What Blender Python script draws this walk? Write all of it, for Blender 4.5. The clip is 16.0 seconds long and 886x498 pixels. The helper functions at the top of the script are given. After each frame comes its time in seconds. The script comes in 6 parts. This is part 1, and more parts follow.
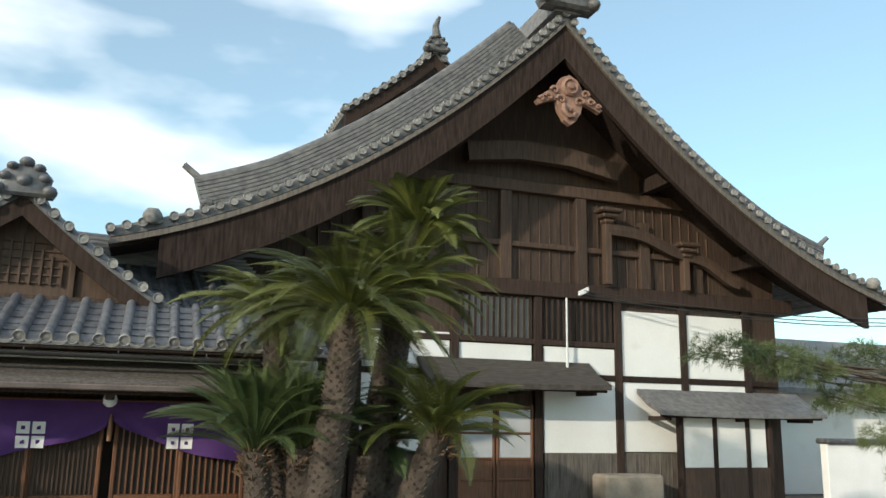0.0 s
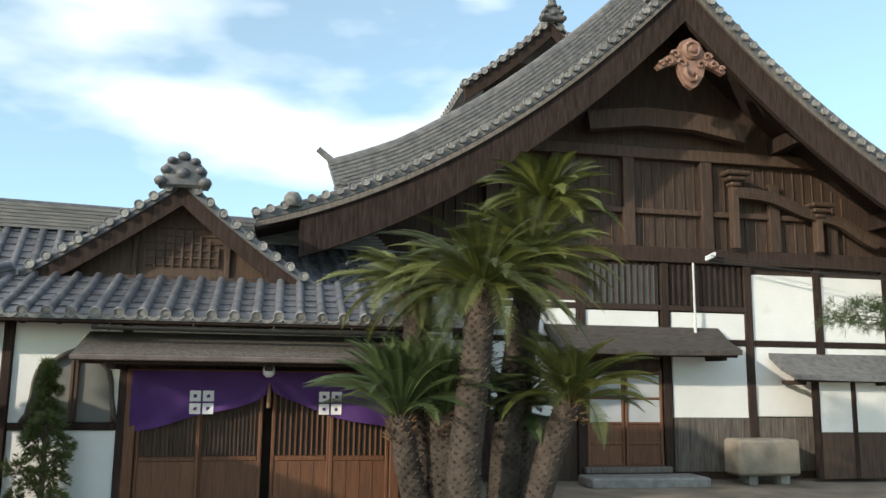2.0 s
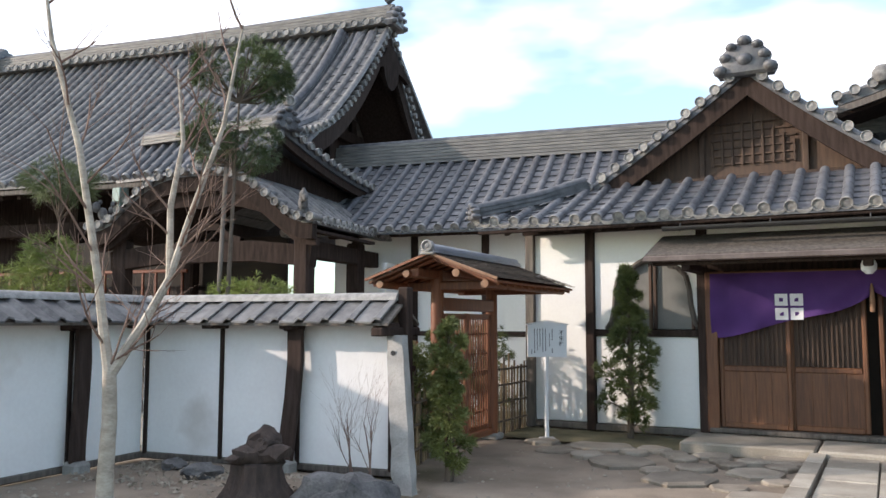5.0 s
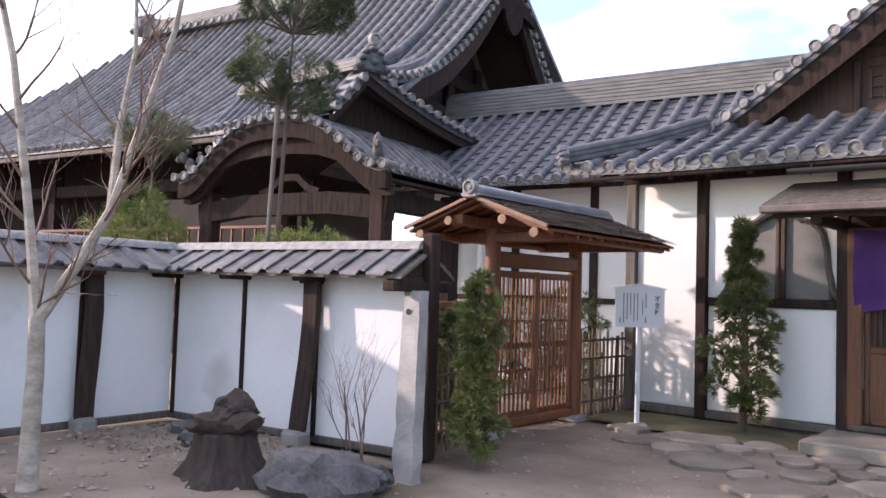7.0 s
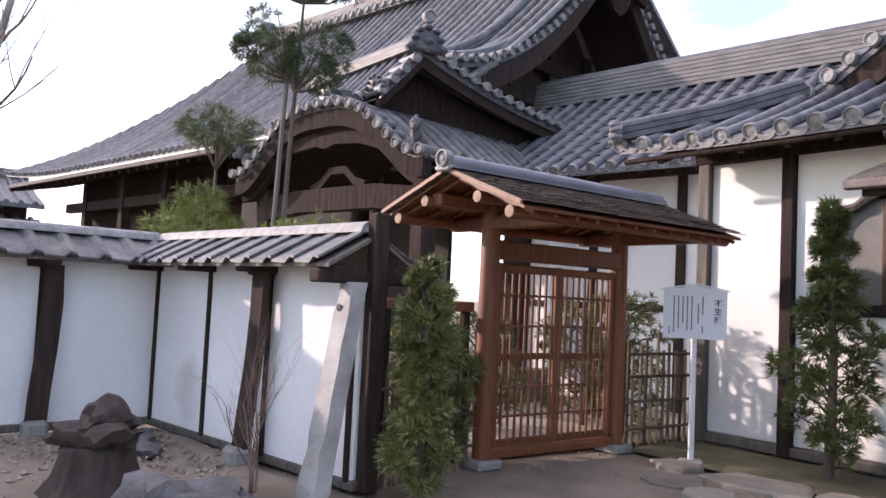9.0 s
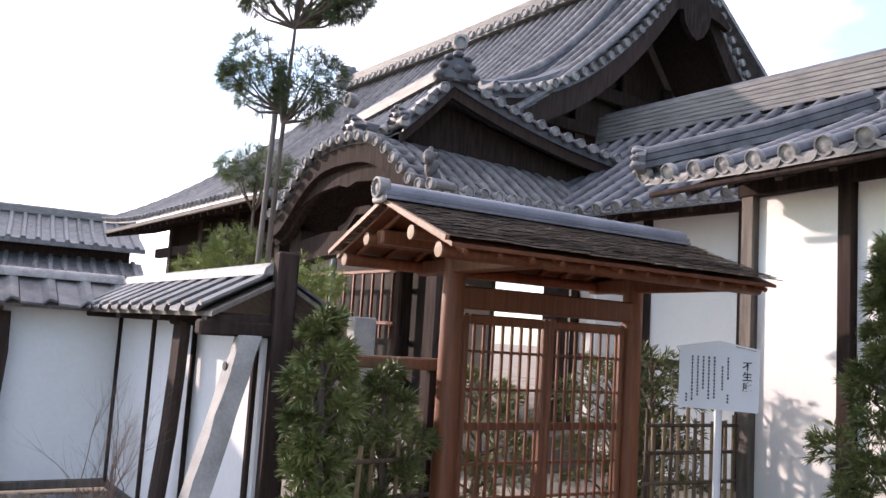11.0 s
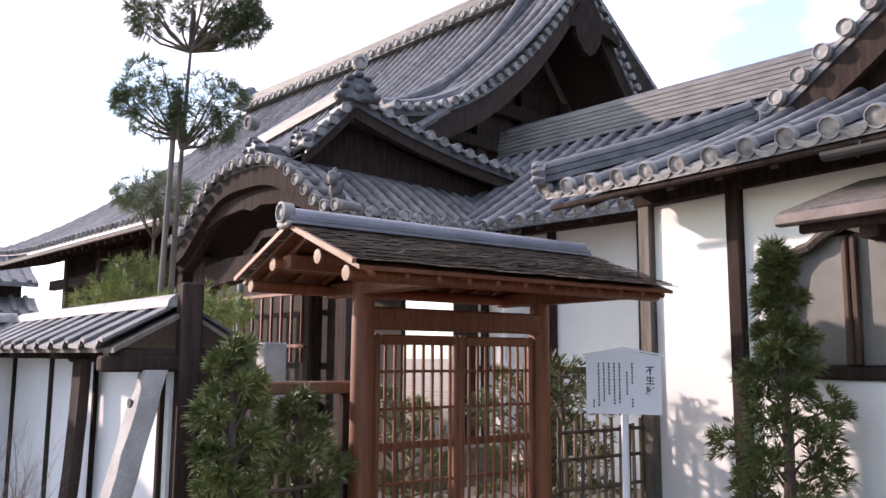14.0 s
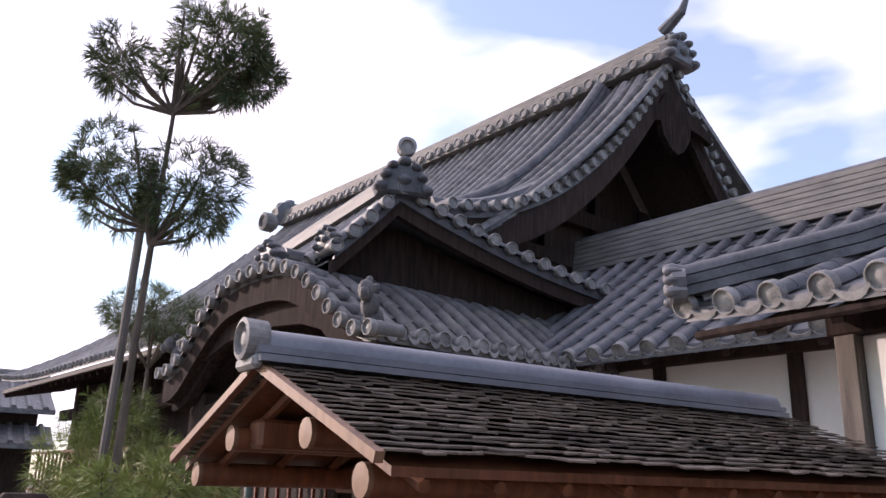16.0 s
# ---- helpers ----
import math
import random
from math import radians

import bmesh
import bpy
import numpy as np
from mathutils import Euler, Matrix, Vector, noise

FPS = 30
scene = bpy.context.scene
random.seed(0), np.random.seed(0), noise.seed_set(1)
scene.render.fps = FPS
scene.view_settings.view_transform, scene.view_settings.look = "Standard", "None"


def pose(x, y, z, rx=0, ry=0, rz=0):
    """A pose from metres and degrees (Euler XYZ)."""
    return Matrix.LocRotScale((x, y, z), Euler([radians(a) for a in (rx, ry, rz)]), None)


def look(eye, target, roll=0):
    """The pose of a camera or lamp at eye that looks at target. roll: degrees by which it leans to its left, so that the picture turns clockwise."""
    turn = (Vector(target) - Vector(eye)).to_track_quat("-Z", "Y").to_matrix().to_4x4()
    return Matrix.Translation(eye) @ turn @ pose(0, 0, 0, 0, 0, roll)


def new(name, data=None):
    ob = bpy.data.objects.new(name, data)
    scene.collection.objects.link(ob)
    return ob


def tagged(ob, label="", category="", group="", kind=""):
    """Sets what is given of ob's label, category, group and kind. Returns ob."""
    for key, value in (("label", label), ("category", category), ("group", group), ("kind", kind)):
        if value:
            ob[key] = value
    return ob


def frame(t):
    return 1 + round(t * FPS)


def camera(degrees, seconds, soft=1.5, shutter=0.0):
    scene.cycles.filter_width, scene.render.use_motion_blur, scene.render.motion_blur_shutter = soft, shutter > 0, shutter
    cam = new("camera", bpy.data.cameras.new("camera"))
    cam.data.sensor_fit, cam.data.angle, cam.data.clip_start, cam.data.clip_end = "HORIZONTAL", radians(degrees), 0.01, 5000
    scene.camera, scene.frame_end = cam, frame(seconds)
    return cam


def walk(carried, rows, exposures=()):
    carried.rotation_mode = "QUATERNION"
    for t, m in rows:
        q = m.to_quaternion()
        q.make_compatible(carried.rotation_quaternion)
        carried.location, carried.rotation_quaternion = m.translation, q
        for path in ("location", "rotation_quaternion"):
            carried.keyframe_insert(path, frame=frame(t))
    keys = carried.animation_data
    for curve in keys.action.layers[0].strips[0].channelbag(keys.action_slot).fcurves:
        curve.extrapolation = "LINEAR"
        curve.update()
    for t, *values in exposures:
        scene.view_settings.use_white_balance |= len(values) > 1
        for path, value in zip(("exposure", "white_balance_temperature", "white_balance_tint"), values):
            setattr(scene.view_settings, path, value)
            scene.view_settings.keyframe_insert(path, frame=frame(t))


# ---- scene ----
LENS = 57.03
# seconds, eye x y z, heading to the left of north, tilt up, lean
ROWS = [
    (0, 0.364, -11.000, 1.894, -19.44, 11.74, 1.10),
    (0.5, 0.328, -10.993, 1.958, -16.32, 10.89, 1.00),
    (1, 0.171, -11.142, 1.957, -12.13, 9.88, 0.80),
    (1.5, 0.070, -11.385, 1.947, -11.18, 9.21, 0.80),
    (2, 0.107, -11.434, 1.934, -11.04, 9.18, 0.70),
    (2.5, 0.124, -11.362, 1.939, -9.85, 9.00, 0.70),
    (3, 0.323, -11.341, 1.726, -2.81, 8.51, 0.20),
    (3.5, 0.248, -11.278, 1.640, 5.20, 6.98, -0.50),
    (4, 0.285, -11.257, 1.510, 13.46, 6.00, -0.70),
    (4.5, 0.301, -11.017, 1.441, 21.98, 5.45, -0.50),
    (5, 0.158, -10.424, 1.436, 28.78, 5.08, 0.10),
    (5.2, 0.166, -10.225, 1.452, 30.95, 4.76, 0.30),
    (7.3, 0.518, -8.301, 1.283, 42.89, 2.90, 2.10),
    (7.5, 0.572, -8.123, 1.270, 43.97, 2.89, 2.30),
    (8, 0.607, -7.586, 1.269, 46.87, 2.78, 2.70),
    (8.5, 0.616, -7.079, 1.234, 50.06, 3.04, 2.90),
    (8.7, 0.601, -6.881, 1.230, 51.39, 3.18, 2.80),
    (10.8, 0.284, -5.101, 1.320, 64.58, 5.91, 3.50),
    (11, 0.355, -5.084, 1.356, 62.51, 6.26, 3.60),
    (11.5, 0.500, -5.169, 1.412, 52.05, 9.06, 2.20),
    (12, 0.468, -5.152, 1.419, 52.38, 11.31, 1.80),
    (12.5, 0.369, -5.112, 1.415, 55.36, 9.76, 1.40),
    (13, 0.360, -5.108, 1.420, 57.47, 8.25, 1.20),
    (13.5, 0.384, -5.114, 1.411, 57.59, 7.67, 0.80),
    (14, 0.399, -5.097, 1.381, 56.13, 7.56, 0.30),
    (14.5, -0.001, -4.917, 1.475, 55.54, 8.05, 0.94),
    (15, -0.917, -4.420, 1.677, 58.61, 11.18, 1.13),
    (15.5, -1.423, -4.121, 1.777, 61.35, 14.91, 1.44),
    (16, -1.624, -4.001, 1.799, 59.52, 16.29, 1.53),
]
EXPOSURES = [(0, 0.6, 6450, 6), (2.5, 0.78, 6450, 8), (4, 0.92, 6450, 10), (5, 1.12, 6450, 17), (8, 1.33, 6420, 34), (12.5, 1.46, 6450, 26), (14.5, 1.38, 6450, 32), (16, 0.85, 6450, 34)]
CLOUD = (6.4, 6.6, 6.8, 1)
SKY_TINT = (0.74, 1.0, 1.0, 1)
def aim(x, y, z, yaw, pitch, roll):
    a, b = radians(yaw), radians(pitch)
    d = Vector((-math.sin(a) * math.cos(b), math.cos(a) * math.cos(b), math.sin(b)))
    return look((x, y, z), Vector((x, y, z)) + d * 10, roll)


cam = camera(LENS, 16.0)
walk(cam, [(t, aim(*p)) for t, *p in ROWS], EXPOSURES)

# ---- sky and sun ----
SUN_AZ, SUN_EL = radians(239), radians(18)   # clockwise from north (+y)
world = bpy.data.worlds.new("world")
scene.world = world
world.use_nodes = True
wn, wl = world.node_tree.nodes, world.node_tree.links
bg = wn["Background"]
sky = wn.new("ShaderNodeTexSky")
sky.sky_type, sky.sun_disc = "NISHITA", False
sky.sun_elevation, sky.sun_rotation = SUN_EL, SUN_AZ
sky.dust_density, sky.ozone_density = 1.2, 1.0
tc = wn.new("ShaderNodeTexCoord")
mp = wn.new("ShaderNodeMapping")
mp.inputs["Scale"].default_value = (1.0, 1.0, 2.6)
mp.inputs["Location"].default_value = (3.1, 1.7, 0.4)
cl = wn.new("ShaderNodeTexNoise")
cl.inputs["Scale"].default_value, cl.inputs["Detail"].default_value, cl.inputs["Roughness"].default_value = 2.2, 5.0, 0.45
ramp = wn.new("ShaderNodeValToRGB")
ramp.color_ramp.elements[0].position, ramp.color_ramp.elements[1].position = 0.60, 0.75
ramp.color_ramp.elements[0].color = (0.16, 0.16, 0.16, 1)
mixc = wn.new("ShaderNodeMix")
mixc.data_type = "RGBA"
mixc.inputs["B"].default_value = CLOUD
wl.new(tc.outputs["Generated"], mp.inputs["Vector"])
wl.new(mp.outputs["Vector"], cl.inputs["Vector"])
sep = wn.new("ShaderNodeSeparateXYZ")
veil = wn.new("ShaderNodeMath")          # thin cloud thickens towards the west
veil.operation = "MULTIPLY_ADD"
veil.inputs[1].default_value = -0.13
wl.new(tc.outputs["Generated"], sep.inputs["Vector"])
wl.new(sep.outputs["X"], veil.inputs[0])
wl.new(cl.outputs["Fac"], veil.inputs[2])
high = wn.new("ShaderNodeMath")          # and the cloud deck sits above a clearer horizon
high.operation = "MULTIPLY_ADD"
high.inputs[1].default_value = 0.19
wl.new(sep.outputs["Z"], high.inputs[0])
wl.new(veil.outputs[0], high.inputs[2])
wl.new(high.outputs[0], ramp.inputs["Fac"])
wl.new(ramp.outputs["Color"], mixc.inputs["Factor"])
tint = wn.new("ShaderNodeMix")
tint.data_type, tint.blend_type = "RGBA", "MULTIPLY"
tint.inputs["Factor"].default_value = 1.0
tint.inputs["B"].default_value = SKY_TINT
wl.new(sky.outputs["Color"], tint.inputs["A"])
wl.new(tint.outputs["Result"], mixc.inputs["A"])
wl.new(mixc.outputs["Result"], bg.inputs["Color"])
bg.inputs["Strength"].default_value = 0.15
sd = bpy.data.lights.new("sun", "SUN")
sd.energy, sd.angle, sd.color = 2.3, radians(1.2), (1.0, 0.88, 0.72)
sun = new("sun", sd)
sun.matrix_world = look((0, 0, 30), (-math.sin(SUN_AZ) * math.cos(SUN_EL), -math.cos(SUN_AZ) * math.cos(SUN_EL), 30 - math.sin(SUN_EL)))


# ---- materials ----
def mat(name, c1, c2, rough=0.7, scale=3.0, fine=40.0, bump=0.15, dist=0.01, stretch=(1, 1, 1), rand=0.0, metal=0.0, spec=0.5, dirt=None, dirt_scale=1.2, dirt_at=0.58):
    m = bpy.data.materials.new(name)
    m.use_nodes = True
    n, l = m.node_tree.nodes, m.node_tree.links
    b = n["Principled BSDF"]
    geo = n.new("ShaderNodeNewGeometry")
    mapping = n.new("ShaderNodeMapping")
    mapping.inputs["Scale"].default_value = stretch
    l.new(geo.outputs["Position"], mapping.inputs["Vector"])
    big, small = n.new("ShaderNodeTexNoise"), n.new("ShaderNodeTexNoise")
    big.inputs["Scale"].default_value, big.inputs["Detail"].default_value = scale, 5.0
    small.inputs["Scale"].default_value, small.inputs["Detail"].default_value = fine, 3.0
    l.new(mapping.outputs["Vector"], big.inputs["Vector"])
    l.new(mapping.outputs["Vector"], small.inputs["Vector"])
    add = n.new("ShaderNodeMath")
    add.operation = "MULTIPLY_ADD"
    add.inputs[1].default_value, add.inputs[2].default_value = 0.45, -0.22
    l.new(small.outputs["Fac"], add.inputs[0])
    fac = n.new("ShaderNodeMath")
    fac.operation = "ADD"
    l.new(big.outputs["Fac"], fac.inputs[0])
    l.new(add.outputs[0], fac.inputs[1])
    last = fac
    if rand:
        info = n.new("ShaderNodeObjectInfo")
        r = n.new("ShaderNodeMath")
        r.operation = "MULTIPLY_ADD"
        r.inputs[1].default_value, r.inputs[2].default_value = rand, -rand / 2
        l.new(info.outputs["Random"], r.inputs[0])
        f2 = n.new("ShaderNodeMath")
        f2.operation = "ADD"
        l.new(fac.outputs[0], f2.inputs[0])
        l.new(r.outputs[0], f2.inputs[1])
        last = f2
    cr = n.new("ShaderNodeValToRGB")
    cr.color_ramp.elements[0].position, cr.color_ramp.elements[1].position = 0.25, 0.75
    cr.color_ramp.elements[0].color, cr.color_ramp.elements[1].color = (*c1, 1), (*c2, 1)
    l.new(last.outputs[0], cr.inputs["Fac"])
    col = cr.outputs["Color"]
    if dirt:
        dn = n.new("ShaderNodeTexNoise")
        dn.inputs["Scale"].default_value, dn.inputs["Detail"].default_value = dirt_scale, 8.0
        l.new(geo.outputs["Position"], dn.inputs["Vector"])
        dr = n.new("ShaderNodeValToRGB")
        dr.color_ramp.elements[0].position, dr.color_ramp.elements[1].position = dirt_at, dirt_at + 0.14
        l.new(dn.outputs["Fac"], dr.inputs["Fac"])
        mx = n.new("ShaderNodeMix")
        mx.data_type = "RGBA"
        mx.inputs["B"].default_value = (*dirt, 1)
        l.new(dr.outputs["Color"], mx.inputs["Factor"])
        l.new(col, mx.inputs["A"])
        col = mx.outputs["Result"]
    l.new(col, b.inputs["Base Color"])
    rr = n.new("ShaderNodeMath")
    rr.operation = "MULTIPLY_ADD"
    rr.inputs[1].default_value, rr.inputs[2].default_value = 0.25, rough - 0.12
    l.new(small.outputs["Fac"], rr.inputs[0])
    l.new(rr.outputs[0], b.inputs["Roughness"])
    b.inputs["Metallic"].default_value = metal
    b.inputs["Specular IOR Level"].default_value = spec
    bp = n.new("ShaderNodeBump")
    bp.inputs["Strength"].default_value, bp.inputs["Distance"].default_value = bump, dist
    l.new(last.outputs[0], bp.inputs["Height"])
    l.new(bp.outputs["Normal"], b.inputs["Normal"])
    return m


TILE = mat("roof tile", (0.052, 0.053, 0.061), (0.142, 0.145, 0.158), 0.5, 7.0, 45, 0.35, 0.006, rand=0.25, dirt=(0.19, 0.18, 0.165), dirt_scale=2.5, dirt_at=0.64)
TILE_OLD = mat("weathered roof tile", (0.058, 0.057, 0.061), (0.185, 0.18, 0.178), 0.55, 7.5, 45, 0.4, 0.008, rand=0.3, dirt=(0.24, 0.22, 0.185), dirt_scale=2.2, dirt_at=0.62)
TILE_END = mat("eave tile face", (0.13, 0.127, 0.126), (0.33, 0.318, 0.305), 0.7, 14, 70, 0.3, 0.006, rand=0.3)
TILE_RIDGE = mat("ridge tile", (0.105, 0.103, 0.103), (0.24, 0.228, 0.21), 0.65, 3, 30, 0.3, 0.01, (1, 1, 6))
SILVER = mat("smoked ridge tile", (0.14, 0.145, 0.17), (0.24, 0.245, 0.275), 0.38, 3, 40, 0.15, 0.004, rand=0.2)
PLASTER = mat("white plaster", (0.74, 0.73, 0.71), (0.82, 0.815, 0.80), 0.85, 1.2, 25, 0.08, 0.004, dirt=(0.62, 0.60, 0.57), dirt_scale=0.9, dirt_at=0.64)
PLASTER_OLD = mat("weathered plaster", (0.75, 0.73, 0.73), (0.84, 0.83, 0.83), 0.88, 1.5, 25, 0.12, 0.006, dirt=(0.62, 0.59, 0.57), dirt_scale=1.4, dirt_at=0.62)
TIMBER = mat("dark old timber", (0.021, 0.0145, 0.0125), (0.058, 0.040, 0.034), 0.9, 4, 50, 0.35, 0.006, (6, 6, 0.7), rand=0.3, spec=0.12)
BOARD = mat("brown gable boards", (0.038, 0.0225, 0.0155), (0.098, 0.058, 0.039), 0.75, 4, 60, 0.3, 0.005, (7, 7, 0.6), rand=0.35)
GREYWOOD = mat("grey weathered wood", (0.06, 0.05, 0.043), (0.17, 0.145, 0.125), 0.8, 4, 60, 0.4, 0.006, (6, 6, 0.7), rand=0.3)
DOORWOOD = mat("reddish door timber", (0.085, 0.034, 0.016), (0.19, 0.08, 0.036), 0.55, 5, 60, 0.2, 0.004, (8, 8, 0.6), rand=0.25)
GATEWOOD = mat("stained gate timber", (0.105, 0.034, 0.014), (0.225, 0.075, 0.030), 0.55, 5, 60, 0.2, 0.004, (8, 8, 0.6), rand=0.2)
LIGHTWOOD = mat("pale sawn wood", (0.16, 0.078, 0.042), (0.27, 0.145, 0.082), 0.6, 5, 60, 0.2, 0.004, (6, 6, 1), rand=0.2)
SHINGLE = mat("bark shingle", (0.07, 0.05, 0.038), (0.20, 0.15, 0.115), 0.85, 4, 45, 0.5, 0.012, rand=0.4)
CARVED = mat("carved pale wood", (0.16, 0.085, 0.06), (0.34, 0.20, 0.15), 0.75, 5, 50, 0.3, 0.008)
GRAVEL = mat("pale raked sand", (0.26, 0.225, 0.18), (0.38, 0.34, 0.285), 0.95, 2.0, 90, 0.5, 0.01)
STONE = mat("grey granite", (0.17, 0.165, 0.155), (0.34, 0.33, 0.315), 0.8, 5, 70, 0.5, 0.012, rand=0.3)
PATHSTONE = mat("pale path stone", (0.24, 0.21, 0.17), (0.42, 0.38, 0.32), 0.85, 3, 50, 0.4, 0.01, rand=0.4)
SHINGLE_DARK = mat("dark bark shingle", (0.030, 0.025, 0.022), (0.095, 0.08, 0.07), 0.9, 5, 50, 0.5, 0.012, (1, 6, 1))
PAVING = mat("brown paving stone", (0.15, 0.125, 0.098), (0.30, 0.26, 0.21), 0.85, 3, 50, 0.5, 0.012, rand=0.45)
DARKROCK = mat("dark rock", (0.035, 0.035, 0.038), (0.15, 0.145, 0.145), 0.75, 5, 40, 0.8, 0.03)
EARTH = mat("packed sandy earth", (0.14, 0.108, 0.080), (0.285, 0.23, 0.178), 0.95, 1.6, 60, 0.5, 0.012, dirt=(0.10, 0.085, 0.05), dirt_scale=0.7, dirt_at=0.56)
MOSS = mat("mossy soil", (0.065, 0.060, 0.028), (0.14, 0.12, 0.065), 0.95, 3, 70, 0.6, 0.015)
PURPLE = mat("purple cloth", (0.055, 0.016, 0.115), (0.085, 0.028, 0.17), 0.8, 3, 120, 0.1, 0.002)
WHITECLOTH = mat("white dye", (0.72, 0.71, 0.72), (0.80, 0.79, 0.80), 0.8, 4, 90, 0.05, 0.001)
COPPER = mat("copper sheet", (0.075, 0.055, 0.05), (0.16, 0.125, 0.115), 0.45, 3, 30, 0.1, 0.003, metal=0.3)
# near-black colour that stands in for the shade of unlit interiors
INNERSHADE = mat("interior shade", (0.020, 0.016, 0.014), (0.042, 0.033, 0.027), 0.9, 3, 30, 0.1, 0.004)
WHITEPAINT = mat("white painted board", (0.66, 0.67, 0.70), (0.74, 0.75, 0.77), 0.5, 3, 60, 0.05, 0.002)
INK = mat("black lettering", (0.02, 0.02, 0.022), (0.035, 0.035, 0.04), 0.6)
SCREEN = mat("grey window screen", (0.13, 0.13, 0.12), (0.19, 0.185, 0.17), 0.6, 4, 60, 0.1, 0.003)
PAPER = mat("shoji paper", (0.42, 0.43, 0.44), (0.52, 0.53, 0.54), 0.8, 2, 50, 0.05, 0.002)
FROND = mat("cycad leaf", (0.038, 0.050, 0.010), (0.130, 0.142, 0.030), 0.5, 2.0, 25, 0.1, 0.004, rand=0.5)
FROND_BLUE = mat("dark cycad leaf", (0.030, 0.052, 0.018), (0.110, 0.145, 0.052), 0.5, 2.0, 25, 0.1, 0.004, rand=0.5)
DEADLEAF = mat("dry brown leaf base", (0.06, 0.035, 0.02), (0.20, 0.12, 0.065), 0.85, 6, 50, 0.3, 0.005)
TRUNK = mat("cycad trunk", (0.026, 0.019, 0.015), (0.098, 0.074, 0.058), 0.9, 6, 40, 0.8, 0.03)
LEAF = mat("podocarpus leaf", (0.062, 0.082, 0.022), (0.205, 0.225, 0.068), 0.5, 4, 20, 0.1, 0.004, rand=0.4)
PINE = mat("pine needles", (0.036, 0.060, 0.022), (0.110, 0.140, 0.046), 0.6, 3, 30, 0.1, 0.004, rand=0.4)
YOUNGPINE = mat("young pine needles", (0.085, 0.125, 0.022), (0.24, 0.28, 0.06), 0.6, 3, 30, 0.1, 0.004, rand=0.3)
BARK = mat("pine bark", (0.05, 0.038, 0.03), (0.17, 0.13, 0.10), 0.9, 8, 40, 0.7, 0.02, (1, 1, 0.4))
PALEBARK = mat("pale smooth bark", (0.20, 0.165, 0.13), (0.46, 0.41, 0.345), 0.7, 6, 40, 0.4, 0.008, (1, 1, 2))
TWIG = mat("twig bark", (0.10, 0.06, 0.045), (0.22, 0.14, 0.11), 0.8, 8, 60, 0.3, 0.004)
BAMBOO = mat("old bamboo", (0.13, 0.085, 0.045), (0.32, 0.22, 0.12), 0.5, 6, 40, 0.2, 0.004, (4, 4, 0.6), rand=0.4)
DARKBAMBOO = mat("smoked brushwood", (0.05, 0.035, 0.025), (0.16, 0.11, 0.075), 0.7, 6, 40, 0.3, 0.004, (4, 4, 0.6), rand=0.4)
REDPAINT = mat("red lacquered lattice", (0.13, 0.035, 0.016), (0.21, 0.06, 0.028), 0.5, 4, 50, 0.1, 0.003)
RUBBER = mat("black cable", (0.015, 0.015, 0.016), (0.03, 0.03, 0.03), 0.6)
PIPE = mat("pale pipe", (0.55, 0.57, 0.58), (0.68, 0.70, 0.70), 0.4, 4, 40, 0.05, 0.002)
TEAL = mat("verdigris downpipe", (0.12, 0.19, 0.18), (0.24, 0.34, 0.32), 0.6, 5, 40, 0.2, 0.004)
STUMPWOOD = mat("old stump wood", (0.022, 0.015, 0.012), (0.075, 0.050, 0.041), 0.85, 6, 40, 0.8, 0.03, (3, 3, 0.5))
GRASS = mat("grass blade", (0.06, 0.11, 0.02), (0.16, 0.24, 0.05), 0.6, 4, 30, 0.05, 0.002)


